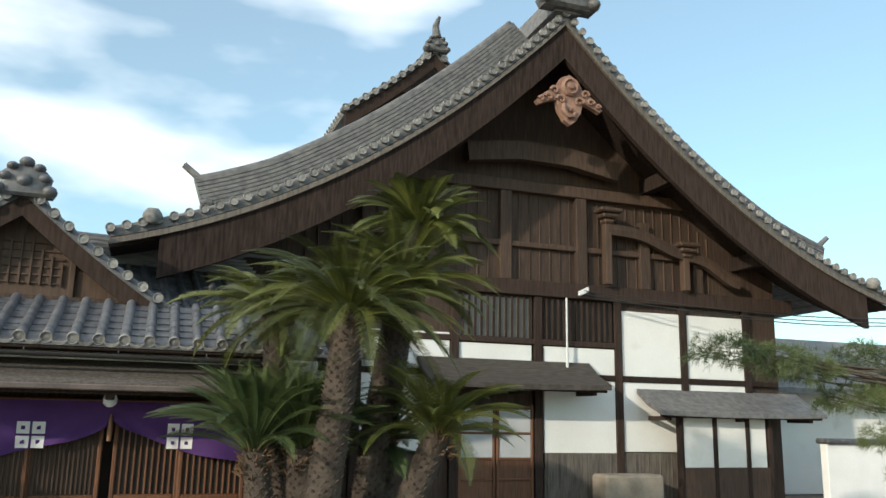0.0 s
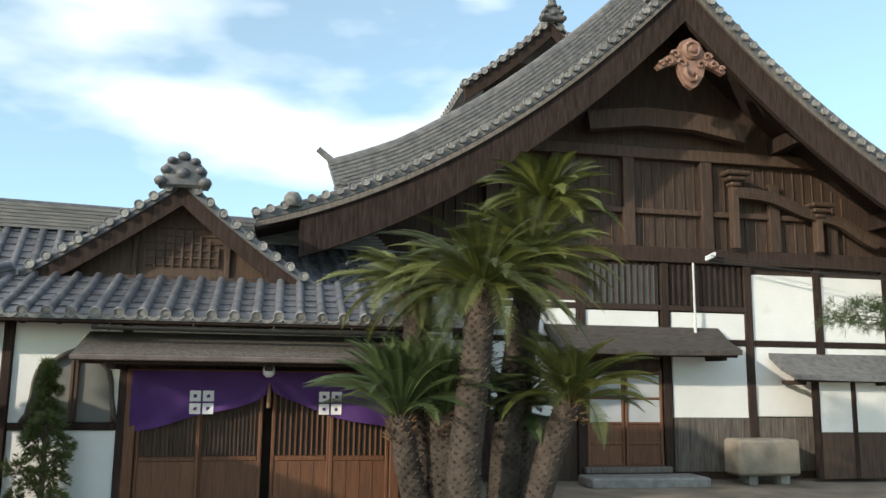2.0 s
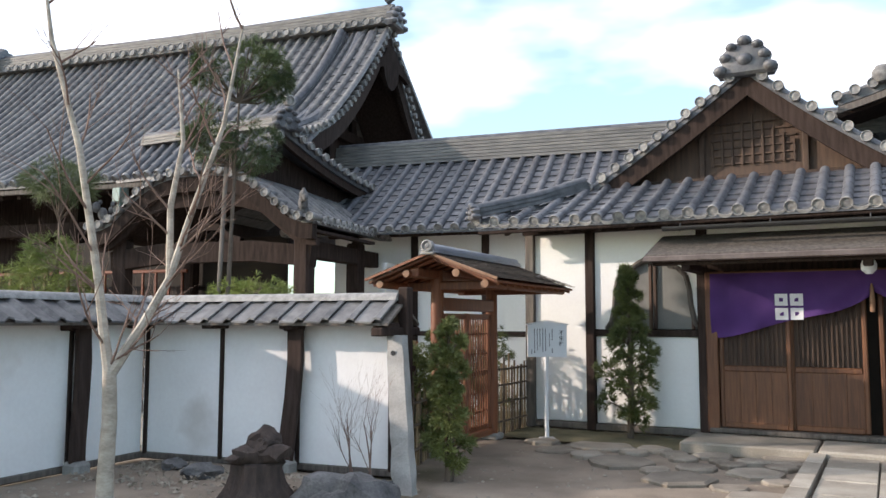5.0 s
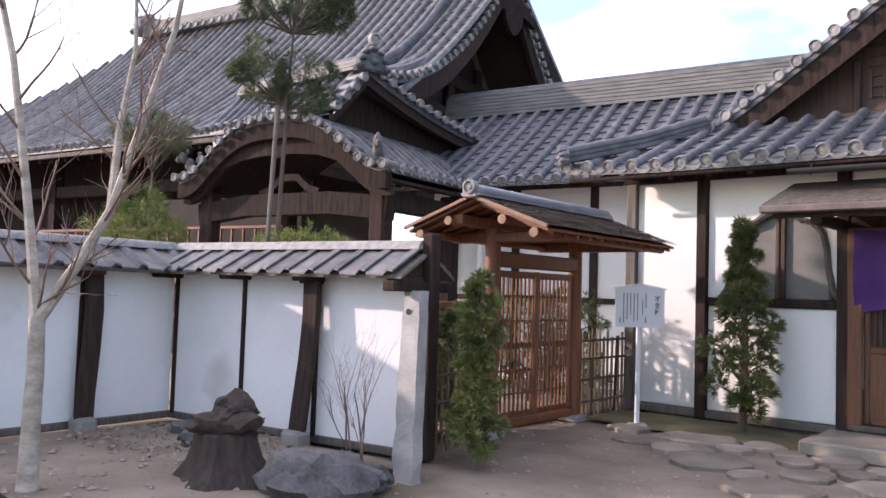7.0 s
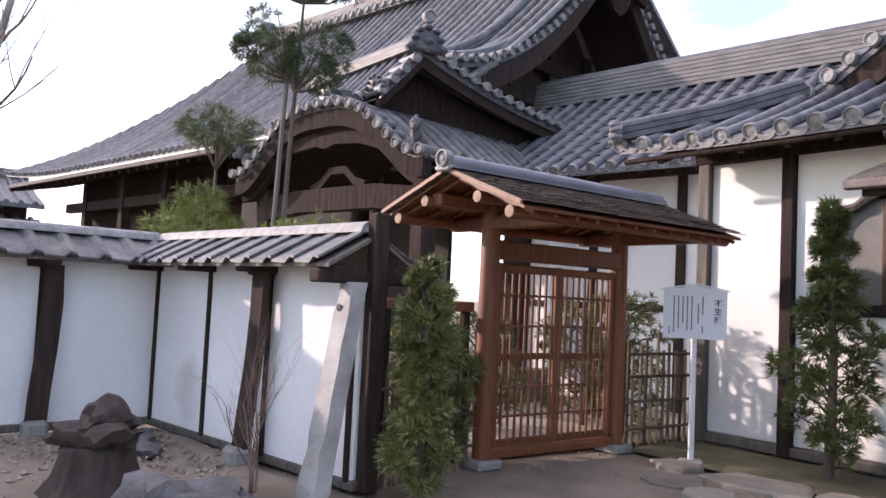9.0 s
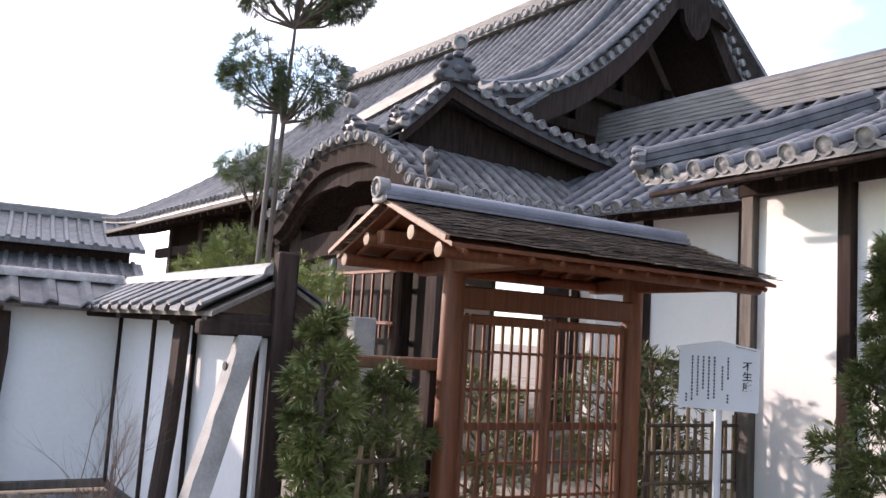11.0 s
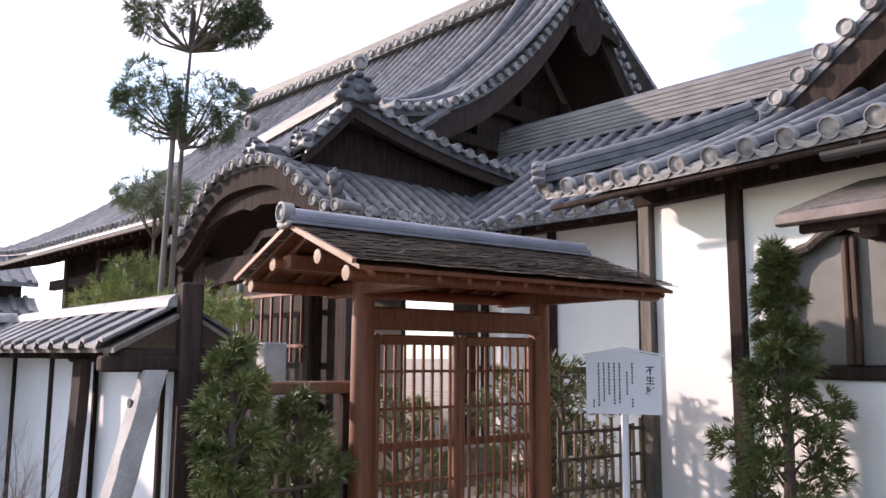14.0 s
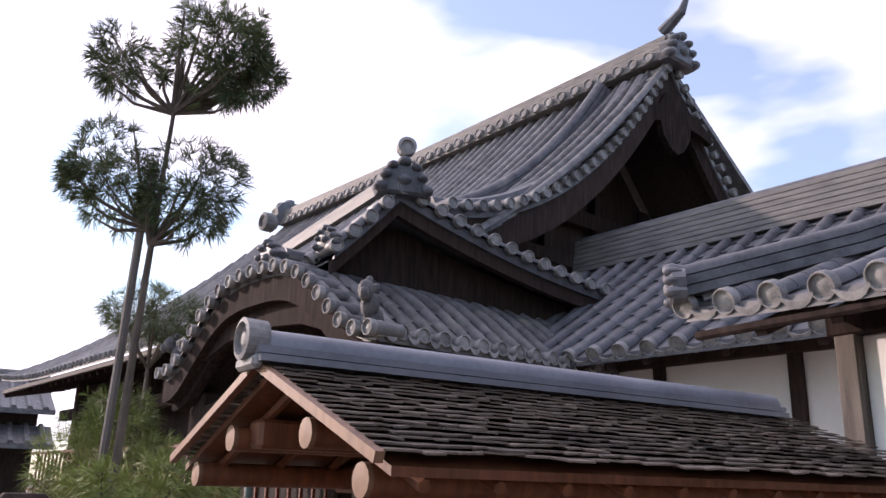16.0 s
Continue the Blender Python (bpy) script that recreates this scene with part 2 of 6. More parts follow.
# ---- mesh helpers ----
class Mesh:
    def __init__(self):
        self.v, self.f = [], []

    def add(self, vs, fs):
        k = len(self.v)
        self.v += [tuple(p) for p in vs]
        self.f += [tuple(i + k for i in f) for f in fs]
        return self

    def box(self, x0, y0, z0, x1, y1, z1, m=None, c=0.012):
        """A box with its upright and level edges chamfered by c."""
        sx, sy, sz = x1 - x0, y1 - y0, z1 - z0
        c = min(c, abs(sx) / 3, abs(sy) / 3, abs(sz) / 3)
        vs = []
        for z, i in ((z0, c), (z0 + c, 0), (z1 - c, 0), (z1, c)):
            q, e = c, i
            ring = [(x0 + q, y0 + e), (x1 - q, y0 + e), (x1 - e, y0 + q), (x1 - e, y1 - q), (x1 - q, y1 - e), (x0 + q, y1 - e), (x0 + e, y1 - q), (x0 + e, y0 + q)]
            vs += [Vector((a, b, z)) for a, b in ring]
        fs = [tuple(range(7, -1, -1)), tuple(range(24, 32))]
        for r in range(3):
            for k in range(8):
                j = (k + 1) % 8
                fs.append((r * 8 + k, r * 8 + j, r * 8 + 8 + j, r * 8 + 8 + k))
        if m:
            vs = [m @ p for p in vs]
        return self.add(vs, fs)

    def tube(self, pts, radii, n=8, squash=1.0, cap=True):
        """A tube along pts."""
        pts = [Vector(p) for p in pts]
        if not isinstance(radii, (list, tuple)):
            radii = [radii] * len(pts)
        vs, fs = [], []
        ref = None
        for i, p in enumerate(pts):
            d = (pts[min(i + 1, len(pts) - 1)] - pts[max(i - 1, 0)]).normalized()
            if ref is None:
                ref = Vector((0, 0, 1)) if abs(d.z) < 0.9 else Vector((1, 0, 0))
            s = d.cross(ref).normalized()
            w = s.cross(d).normalized()
            ref = w
            for k in range(n):
                a = 2 * math.pi * k / n
                vs.append(p + (s * math.cos(a) + w * math.sin(a) * squash) * radii[i])
        for i in range(len(pts) - 1):
            for k in range(n):
                j = (k + 1) % n
                fs.append((i * n + k, i * n + j, i * n + n + j, i * n + n + k))
        if cap:
            fs += [tuple(range(n - 1, -1, -1)), tuple(range((len(pts) - 1) * n, len(pts) * n))]
        return self.add(vs, fs)

    def sweep(self, pts, profile, up=Vector((0, 0, 1)), side=None):
        """A closed profile of (across, up) pairs swept along pts; across stays level."""
        pts = [Vector(p) for p in pts]
        vs, fs, n = [], [], len(profile)
        for i, p in enumerate(pts):
            d = (pts[min(i + 1, len(pts) - 1)] - pts[max(i - 1, 0)]).normalized()
            s = Vector(side) if side is not None else d.cross(up).normalized()
            w = s.cross(d).normalized()
            if w.z < 0:
                w = -w
            vs += [p + s * a + w * b for a, b in profile]
        for i in range(len(pts) - 1):
            for k in range(n):
                j = (k + 1) % n
                fs.append((i * n + k, i * n + j, i * n + n + j, i * n + n + k))
        fs += [tuple(range(n - 1, -1, -1)), tuple(range((len(pts) - 1) * n, len(pts) * n))]
        return self.add(vs, fs)

    def lathe(self, profile, m=None, n=16):
        """Turns (radius, height) pairs round the z axis."""
        vs, fs = [], []
        for r, z in profile:
            vs += [Vector((r * math.cos(2 * math.pi * k / n), r * math.sin(2 * math.pi * k / n), z)) for k in range(n)]
        for i in range(len(profile) - 1):
            for k in range(n):
                j = (k + 1) % n
                fs.append((i * n + k, i * n + j, i * n + n + j, i * n + n + k))
        fs += [tuple(range(n - 1, -1, -1)), tuple(range((len(profile) - 1) * n, len(profile) * n))]
        if m:
            vs = [m @ p for p in vs]
        return self.add(vs, fs)

    def sheet(self, grid, thick=0.0):
        """A grid of points as a slab of that thickness (downwards)."""
        a, b = len(grid), len(grid[0])
        top = [Vector(p) for row in grid for p in row]
        fs = [(i * b + j, i * b + j + 1, i * b + b + j + 1, i * b + b + j) for i in range(a - 1) for j in range(b - 1)]
        if not thick:
            return self.add(top, fs)
        low = [p - Vector((0, 0, thick)) for p in top]
        k = a * b
        fs2 = [tuple(i + k for i in reversed(f)) for f in fs]
        rim = [j for j in range(b)] + [i * b + b - 1 for i in range(1, a)] + [(a - 1) * b + j for j in range(b - 2, -1, -1)] + [i * b for i in range(a - 2, 0, -1)]
        side = [(rim[i], rim[(i + 1) % len(rim)], rim[(i + 1) % len(rim)] + k, rim[i] + k) for i in range(len(rim))]
        return self.add(top + low, fs + fs2 + side)

    def data(self, name, material, smooth=False):
        me = bpy.data.meshes.new(name)
        me.from_pydata(self.v, [], self.f)
        me.materials.append(material)
        b = bmesh.new()
        b.from_mesh(me)
        bmesh.ops.recalc_face_normals(b, faces=b.faces)
        b.to_mesh(me)
        b.free()
        if smooth:
            me.shade_smooth()
            me.set_sharp_from_angle(angle=radians(38))
        return me


def part(name, mesh, material, parent=None, label="", smooth=False, kind=""):
    ob = new(name, mesh.data(name, material, smooth) if isinstance(mesh, Mesh) else mesh)
    if parent:
        ob.parent = parent
    return tagged(ob, label, kind=kind)


def thing(name, label, category, group="", kind="", at=(0, 0, 0)):
    ob = new(name)
    ob.location = at
    bpy.context.view_layer.update() if at != (0, 0, 0) else None
    return tagged(ob, label, category, group, kind)


def shared(name, data, parent, m, label=""):
    ob = new(name, data)
    ob.parent = parent
    ob.matrix_basis = m
    if label:
        ob["label"] = label
    return ob


def frame_of(p, out, up):
    """A pose at p whose z axis points along out and whose y axis is near up."""
    z = Vector(out).normalized()
    x = Vector(up).cross(z).normalized()
    y = z.cross(x)
    return Matrix(((x.x, y.x, z.x, p[0]), (x.y, y.y, z.y, p[1]), (x.z, y.z, z.z, p[2]), (0, 0, 0, 1)))


def disc_data(r, name="eave_tile"):
    """A round end tile: thin raised rim and a sunk, worn face."""
    m = Mesh().lathe([(r * 0.97, -0.05), (r, -0.004), (r * 0.96, 0.007), (r * 0.86, 0.007), (r * 0.80, -0.010), (r * 0.45, -0.010), (r * 0.30, -0.006), (r * 0.04, -0.005)], n=18)
    return m.data(name, TILE_END, True)


def droop_data(w, name="pan_tile_end"):
    """The hanging lip between two round end tiles."""
    vs, fs, n = [], [], 6
    for z in (0.0, 0.018):
        for k in range(n + 1):
            s = 2 * k / n - 1
            vs.append((s * w / 2, -0.012 - 0.035 * (1 - s * s), z))
        for k in range(n + 1):
            s = 2 * k / n - 1
            vs.append((s * w / 2, -0.026 - 0.060 * (1 - s * s) ** 0.8, z))
    for k in range(n):
        a, b = k, k + n + 1
        fs += [(a + 2 * n + 2, a + 1 + 2 * n + 2, b + 1 + 2 * n + 2, b + 2 * n + 2), (b + 1, b, b + 2 * n + 2, b + 1 + 2 * n + 2), (a, a + 1, a + 1 + 2 * n + 2, a + 2 * n + 2)]
    return Mesh().add(vs, fs).data(name, TILE_END)


def roof_slope(parent, P, rows, courses, r=0.075, material=None, discs=True, soffit=0.07, lip=True, ends=True):
    """A tiled slope. P(u, v): u along the eave 0..1, v from the eave 0 to the ridge 1. Round tile rows lie on a stepped bed."""
    material = material or TILE
    e = 1e-3

    def normal(u, v):
        a = (P(min(u + e, 1), v) - P(max(u - e, 0), v)).normalized()
        b = (P(u, min(v + e, 1)) - P(u, max(v - e, 0))).normalized()
        n = a.cross(b).normalized()
        return n if n.z > 0 else -n

    nu = max(rows // 2, 2)
    grid = []
    for j in range(courses + 1):
        for k in ((0, 1) if 0 < j < courses else (0,)):
            v = j / courses
            lift = 0.018 if k else 0.0
            grid.append([P(i / nu, v) + normal(i / nu, v) * lift for i in range(nu + 1)])
    part("tile_bed", Mesh().sheet(grid, soffit), material, parent)
    ww = (P(1, 0) - P(0, 0)).length / rows
    disc = disc_data(r * 1.12) if discs else None
    droop = droop_data(ww - r * 1.5) if discs and lip else None
    prof = [(math.cos(a), math.sin(a)) for a in [math.pi * k / 6 for k in range(7)]]
    for i in range(rows + (1 if ends else 0)):
        u = (i if ends else i + 0.5) / rows
        side = (P(min(u + 0.02, 1), 0) - P(max(u - 0.02, 0), 0)).normalized()
        vs, fs = [], []
        q = 0
        for j in range(courses):
            for k, s in ((0, 1.0), (1, 0.955)):
                v = (j + k) / courses
                p, n = P(u, v), normal(u, v)
                vs += [p + side * a * r * s + n * (b * r * s + 0.012) for a, b in prof]
                if q:
                    for z in range(6):
                        fs.append(((q - 1) * 7 + z, (q - 1) * 7 + z + 1, q * 7 + z + 1, q * 7 + z))
                q += 1
        part("tile_row", Mesh().add(vs, fs), material, parent, smooth=True)
        if discs:
            p, n = P(u, 0), normal(u, 0)
            out = (P(u, 0) - P(u, 0.03)).normalized()
            shared("eave_tile", disc, parent, frame_of(p + n * r * 0.35 + out * 0.02, out, n))
            if droop and i < rows:
                u2 = min(u + 0.5 / rows, 1)
                p2 = P(u2, 0)
                shared("pan_tile_end", droop, parent, frame_of(p2 + out * 0.01 + normal(u2, 0) * 0.02, out, normal(u2, 0)))


def verge(parent, curve, out, spacing=0.26, r=0.085, length=0.34, material=None):
    """Short round tiles laid across the edge of a gable, their faces outward."""
    pts = [Vector(p) for p in curve]
    seg = [(b - a).length for a, b in zip(pts, pts[1:])]
    total, out = sum(seg), Vector(out).normalized()
    n = max(int(total / spacing), 1)
    body = Mesh().lathe([(r * 0.92, -length), (r, -0.04)], n=12).data("verge_tile", material or TILE, True)
    face = disc_data(r * 1.06, "verge_tile_face")
    for k in range(n + 1):
        d = total * k / n
        i = 0
        while i < len(seg) - 1 and d > seg[i]:
            d -= seg[i]
            i += 1
        t = (pts[i + 1] - pts[i]).normalized()
        p = pts[i] + t * d
        up = t.cross(out)
        up = up if up.z > 0 else -up
        m = frame_of(p + up * r * 0.35 + out * 0.085, out, up)
        shared("verge_tile", body, parent, m)
        shared("verge_tile_face", face, parent, m)


def board_along(parent, name, curve, depth, thick, out, material, drop=0.0, label=""):
    """A curved barge board below a gable's edge."""
    out = Vector(out).normalized()
    vs, fs = [], []
    pts = [Vector(p) for p in curve]
    for i, p in enumerate(pts):
        for o in (0, thick):
            vs.append(p - Vector((0, 0, drop)) - out * o)
            vs.append(p - Vector((0, 0, drop + depth)) - out * o)
    for i in range(len(pts) - 1):
        a, b = i * 4, i * 4 + 4
        fs += [(a, b, b + 1, a + 1), (a + 2, a + 3, b + 3, b + 2), (a, a + 2, b + 2, b), (a + 1, b + 1, b + 3, a + 3)]
    k = len(pts) * 4 - 4
    fs += [(0, 1, 3, 2), (k, k + 2, k + 3, k + 1)]
    return part(name, Mesh().add(vs, fs), material, parent, label)


def ridge(parent, pts, w=0.32, h=0.38, layers=4, r=0.09, material=None, top=None):
    """A ridge of stacked flat tiles with a round cap."""
    prof_r, prof_l = [], []
    for k in range(layers):
        a = w / 2 * (1 - 0.28 * k / layers)
        z0, z1 = h * k / layers, h * (k + 0.8) / layers
        prof_r += [(a, z0), (a, z1), (a - 0.035, z1), (a - 0.035, h * (k + 1) / layers)]
    prof = prof_r + [(-a, b) for a, b in reversed(prof_r)]
    part("ridge_course", Mesh().sweep(pts, prof), material or TILE_RIDGE, parent)
    cap = [(r * math.cos(math.pi * k / 8), h + r * math.sin(math.pi * k / 8)) for k in range(9)]
    part("ridge_cap", Mesh().sweep(pts, cap), top or material or TILE, parent, smooth=True)


def oni(parent, p, out, s=1.0, material=None):
    """A demon-mask end tile without features: a scrolled shield with curls and a round cap."""
    material = material or TILE
    m = frame_of(p, out, (0, 0, 1)) @ Matrix.Diagonal((1.3, 1.04, 1.25, 1))
    k = Mesh()
    ring = [(0.30, 0.0), (0.34, 0.10), (0.25, 0.17), (0.28, 0.30), (0.20, 0.40), (0.10, 0.47), (-0.10, 0.47), (-0.20, 0.40), (-0.28, 0.30), (-0.25, 0.17), (-0.34, 0.10), (-0.30, 0.0)]
    n = len(ring)
    vs = [m @ Vector((a * s, b * s, z * s)) for z in (-0.10, 0.05) for a, b in ring] + [m @ Vector((a * s * 0.8, (b * 0.8 + 0.04) * s, 0.09 * s)) for a, b in ring]
    fs = [tuple(range(n - 1, -1, -1)), tuple(range(2 * n, 3 * n))] + [(q * n + i, q * n + (i + 1) % n, q * n + n + (i + 1) % n, q * n + n + i) for q in range(2) for i in range(n)]
    k.add(vs, fs)
    for a, b, c in ((0.27, 0.09, 0.085), (-0.27, 0.09, 0.085), (0.21, 0.27, 0.075), (-0.21, 0.27, 0.075), (0.14, 0.42, 0.07), (-0.14, 0.42, 0.07), (0, 0.50, 0.085), (0, 0.22, 0.10)):
        k.lathe([(c * s * 0.6, -0.06 * s), (c * s, 0.03 * s), (c * s * 0.95, 0.08 * s), (c * s * 0.7, 0.13 * s), (c * s * 0.35, 0.15 * s), (c * s * 0.05, 0.155 * s)], m @ Matrix.Translation((a * s, b * s, 0)), 10)
    part("ridge_end_tile", k, material, parent, "scrolled ornamental ridge-end tile", True)


def curve_gable(x0, z0, half, a, b, n=16, flip=1):
    """Heights of a sagging gable edge: drop a*d - b*d*d at distance d."""
    return [(x0 + flip * half * k / n, z0 - (a * half * k / n - b * (half * k / n) ** 2)) for k in range(n + 1)]


def turned(px, py, degrees, dx=0.0, dy=0.0, dz=0.0):
    """A turn about the upright line through px, py, with a shift."""
    return Matrix.Translation((px + dx, py + dy, dz)) @ Matrix.Rotation(radians(degrees), 4, "Z") @ Matrix.Translation((-px, -py, 0))


SKEW = 9.4        # the main hall and its gallery stand at an angle to the entrance
# ---- ground ----
def ground_height(x, y):
    return 0.03 * noise.noise(Vector((x * 0.35, y * 0.35, 0))) + 0.012 * noise.noise(Vector((x * 1.9, y * 1.9, 3)))


xs = [-600, -200, -60, -30, -16] + [-10 + 0.4 * k for k in range(62)] + [18, 30, 60, 200, 600]
ys = [-600, -200, -60, -30, -18] + [-13 + 0.4 * k for k in range(46)] + [8, 14, 30, 60, 200, 600]
grd = Mesh().sheet([[(x, y, ground_height(x, y) - 0.02) for x in xs] for y in ys])
tagged(part("ground", grd, EARTH, smooth=True), "packed sandy earth of the temple forecourt", "ground", kind="structure")


def beam(parent, name, x0, y0, z0, x1, y1, z1, material, c=0.012, label=""):
    return part(name, Mesh().box(min(x0, x1), min(y0, y1), min(z0, z1), max(x0, x1), max(y0, y1), max(z0, z1), c=c), material, parent, label)


# ---- entrance hall ----
GX, GVY = -1.40, 0.72            # ridge line and gable plane
wall = thing("wall_entrance", "white plastered entrance wall between dark timber posts", "wall", kind="structure")
beam(wall, "plaster_panel", -4.14, 0.035, 0.12, -3.41, 0.15, 2.62, PLASTER)
beam(wall, "plaster_panel", -3.28, 0.035, 0.12, -1.95, 0.15, 1.25, PLASTER)
up = Mesh()
# upper panel with a bell-shaped opening
WX, WZ0 = -2.53, 1.34


def bell(t):
    """Outline of the bell window, t from 0 at the left foot to 1 at the right foot."""
    pts = [(-0.60, 0), (-0.53, 0.10), (-0.49, 0.30), (-0.47, 0.52), (-0.43, 0.68), (-0.33, 0.78), (-0.24, 0.80), (-0.16, 0.86), (0, 0.93)]
    pts = pts + [(-a, b) for a, b in reversed(pts[:-1])]
    s = t * (len(pts) - 1)
    i = min(int(s), len(pts) - 2)
    f = s - i
    return WX + pts[i][0] * (1 - f) + pts[i + 1][0] * f, WZ0 + pts[i][1] * (1 - f) + pts[i + 1][1] * f


N = 32
for y in (0.035, 0.15):
    inner = [bell(k / N) for k in range(N + 1)]
    outer = []
    for k, (a, b) in enumerate(inner):
        t = k / N
        if t < 0.28:
            outer.append((-3.28, WZ0 + (2.62 - WZ0) * t / 0.28))
        elif t > 0.72:
            outer.append((-1.95, WZ0 + (2.62 - WZ0) * (1 - t) / 0.28))
        else:
            outer.append((-3.28 + 1.33 * (t - 0.28) / 0.44, 2.62))
    up.add([(a, y, b) for a, b in inner] + [(a, y, b) for a, b in outer], [(k, k + 1, N + 2 + k, N + 1 + k) for k in range(N)])
up.add([(bell(k / N)[0], y, bell(k / N)[1]) for y in (0.035, 0.15) for k in range(N + 1)], [(k, k + 1, N + 2 + k, N + 1 + k) for k in range(N)])
part("plaster_panel", up, PLASTER, wall)
for x, w in ((-4.2, 0.13), (-3.345, 0.12), (-1.9, 0.12)):
    beam(wall, "post", x - w / 2, -0.02, 0.02, x + w / 2, 0.16, 2.7, TIMBER if x > -4 else GREYWOOD)
beam(wall, "rail", -3.28, -0.005, 1.25, -1.96, 0.16, 1.335, TIMBER)
beam(wall, "wall_plate", -4.3, -0.03, 2.62, 1.95, 0.17, 2.76, TIMBER)
beam(wall, "sill_beam", -4.2, 0.0, 0.03, -1.9, 0.16, 0.115, GREYWOOD)
beam(wall, "plaster_panel", 1.92, 0.035, 0.02, 2.5, 0.15, 2.62, PLASTER)
beam(wall, "post", 1.74, -0.02, 0.02, 1.9, 0.16, 2.7, TIMBER)
beam(wall, "side_wall", -4.25, 0.165, 0.02, -4.12, 1.75, 2.75, PLASTER)
win = thing("window_1", "bell-shaped window with dark frame and two grey sliding screens", "window", kind="structure")
fr = Mesh()
for k in range(N):
    (a, b), (c, d) = bell(k / N), bell((k + 1) / N)
    fr.tube([(a, 0.03, b), (c, 0.03, d)], 0.035, 6)
part("window_frame", fr, GREYWOOD, win)
beam(win, "screen", WX - 0.58, 0.09, WZ0, WX - 0.015, 0.11, WZ0 + 0.86, SCREEN)
beam(win, "screen", WX - 0.04, 0.115, WZ0, WX + 0.58, 0.135, WZ0 + 0.86, SCREEN)
for x in (WX - 0.5, WX - 0.03, WX + 0.03, WX + 0.5):
    beam(win, "stile", x - 0.022, 0.07, WZ0, x + 0.022, 0.10, WZ0 + 0.85, BOARD)
# near-black backing: the shade of the room is in its colour
beam(win, "backing", WX - 0.62, 0.15, WZ0 - 0.02, WX + 0.62, 0.17, WZ0 + 0.98, INNERSHADE)

# doors
doorway = thing("door_1", "two pairs of reddish timber sliding doors standing slightly open", "door", kind="structure")
beam(doorway, "lintel", -1.84, -0.01, 2.02, 1.74, 0.17, 2.16, TIMBER)
beam(doorway, "plaster_panel", -1.84, 0.05, 2.16, 1.74, 0.14, 2.62, PLASTER)
beam(doorway, "door_sill", -1.84, -0.06, 0.10, 1.74, 0.18, 0.16, GREYWOOD)
beam(doorway, "door_post", -1.86, -0.035, 0.1, -1.72, 0.0, 2.05, DOORWOOD)
beam(doorway, "door_post", 1.62, -0.035, 0.1, 1.76, 0.0, 2.05, DOORWOOD)
# near-black panel painted as the shade behind the open doors
beam(doorway, "room_shade_panel", -1.8, 0.4, 0.1, 1.72, 0.46, 2.6, INNERSHADE)
for i, (a, b) in enumerate(((-1.72, -0.90), (-0.93, -0.10), (0.02, 0.82), (0.80, 1.62))):
    y0 = 0.02 + 0.055 * (i in (1, 2))
    leaf = beam(doorway, "door_leaf", a, y0 + 0.016, 0.17, b, y0 + 0.034, 0.86, DOORWOOD)
    for x in (a, b - 0.055):
        beam(leaf, "stile", x, y0, 0.165, x + 0.055, y0 + 0.05, 2.02, DOORWOOD)
    for z in (0.165, 0.84, 1.94):
        beam(leaf, "rail", a + 0.055, y0 + 0.003, z, b - 0.055, y0 + 0.047, z + 0.07, DOORWOOD)
    for k in range(1, 4):
        x = a + 0.055 + (b - a - 0.11) * k / 4
        beam(leaf, "batten", x - 0.006, y0 + 0.008, 0.235, x + 0.006, y0 + 0.017, 0.84, DOORWOOD, 0.002)
    beam(leaf, "screen", a + 0.05, y0 + 0.03, 0.91, b - 0.05, y0 + 0.036, 1.94, BOARD if i < 2 else INNERSHADE, 0.002)
    nb = 9 if i > 1 else 13
    for k in range(nb):
        x = a + 0.075 + (b - a - 0.15) * (k + 0.5) / nb
        beam(leaf, "lattice_bar", x - 0.011, y0 + 0.006, 0.91, x + 0.011, y0 + 0.028, 1.94, DOORWOOD if i > 1 else BOARD, 0.003)

# curtain
noren = thing("door_curtain", "purple cloth curtain gathered at the middle, white four-square crests", "curtain")


def swag(u):
    """Lower edge of the cloth along the opening, u in -1..1."""
    s = abs(u)
    return 1.80 - 0.56 * s ** 0.62 + 0.02 * math.sin(u * 9)


def cloth(x, z):
    u = x / 1.78
    low = swag(u)
    t = (2.03 - z) / (2.03 - low)
    return -0.07 - 0.035 * math.sin(7 * u + 5 * t * abs(u)) * t - 0.02 * math.sin(19 * abs(u) ** 0.7 - 8 * t) * t


grid = []
for i in range(81):
    x = -1.79 + 3.56 * i / 80
    low = swag(x / 1.78)
    grid.append([(x, cloth(x, 2.03 - (2.03 - low) * j / 16), 2.03 - (2.03 - low) * j / 16) for j in range(17)])
cl_m = Mesh().sheet(grid)
cl_m.sheet([[(p[0], p[1] + 0.006, p[2]) for p in row] for row in grid])
part("cloth", cl_m, PURPLE, noren, smooth=True)
for cx in (-0.90, 0.79):
    for dx in (-0.083, 0.083):
        for dz in (-0.083, 0.083):
            g, h = [], []
            for i in range(5):
                g.append([(cx + dx - 0.07 + 0.14 * i / 4, cloth(cx + dx - 0.07 + 0.14 * i / 4, 1.615 + dz - 0.07 + 0.14 * j / 4) - 0.006, 1.615 + dz - 0.07 + 0.14 * j / 4) for j in range(5)])
                h.append([(cx + dx - 0.022 + 0.044 * i / 4, cloth(cx + dx, 1.615 + dz) - 0.011, 1.615 + dz - 0.022 + 0.044 * j / 4) for j in range(5)])
            crest = part("crest_square", Mesh().sheet(g), WHITECLOTH, noren, "white dyed square")
            part("crest_dot", Mesh().sheet(h), PURPLE, crest)
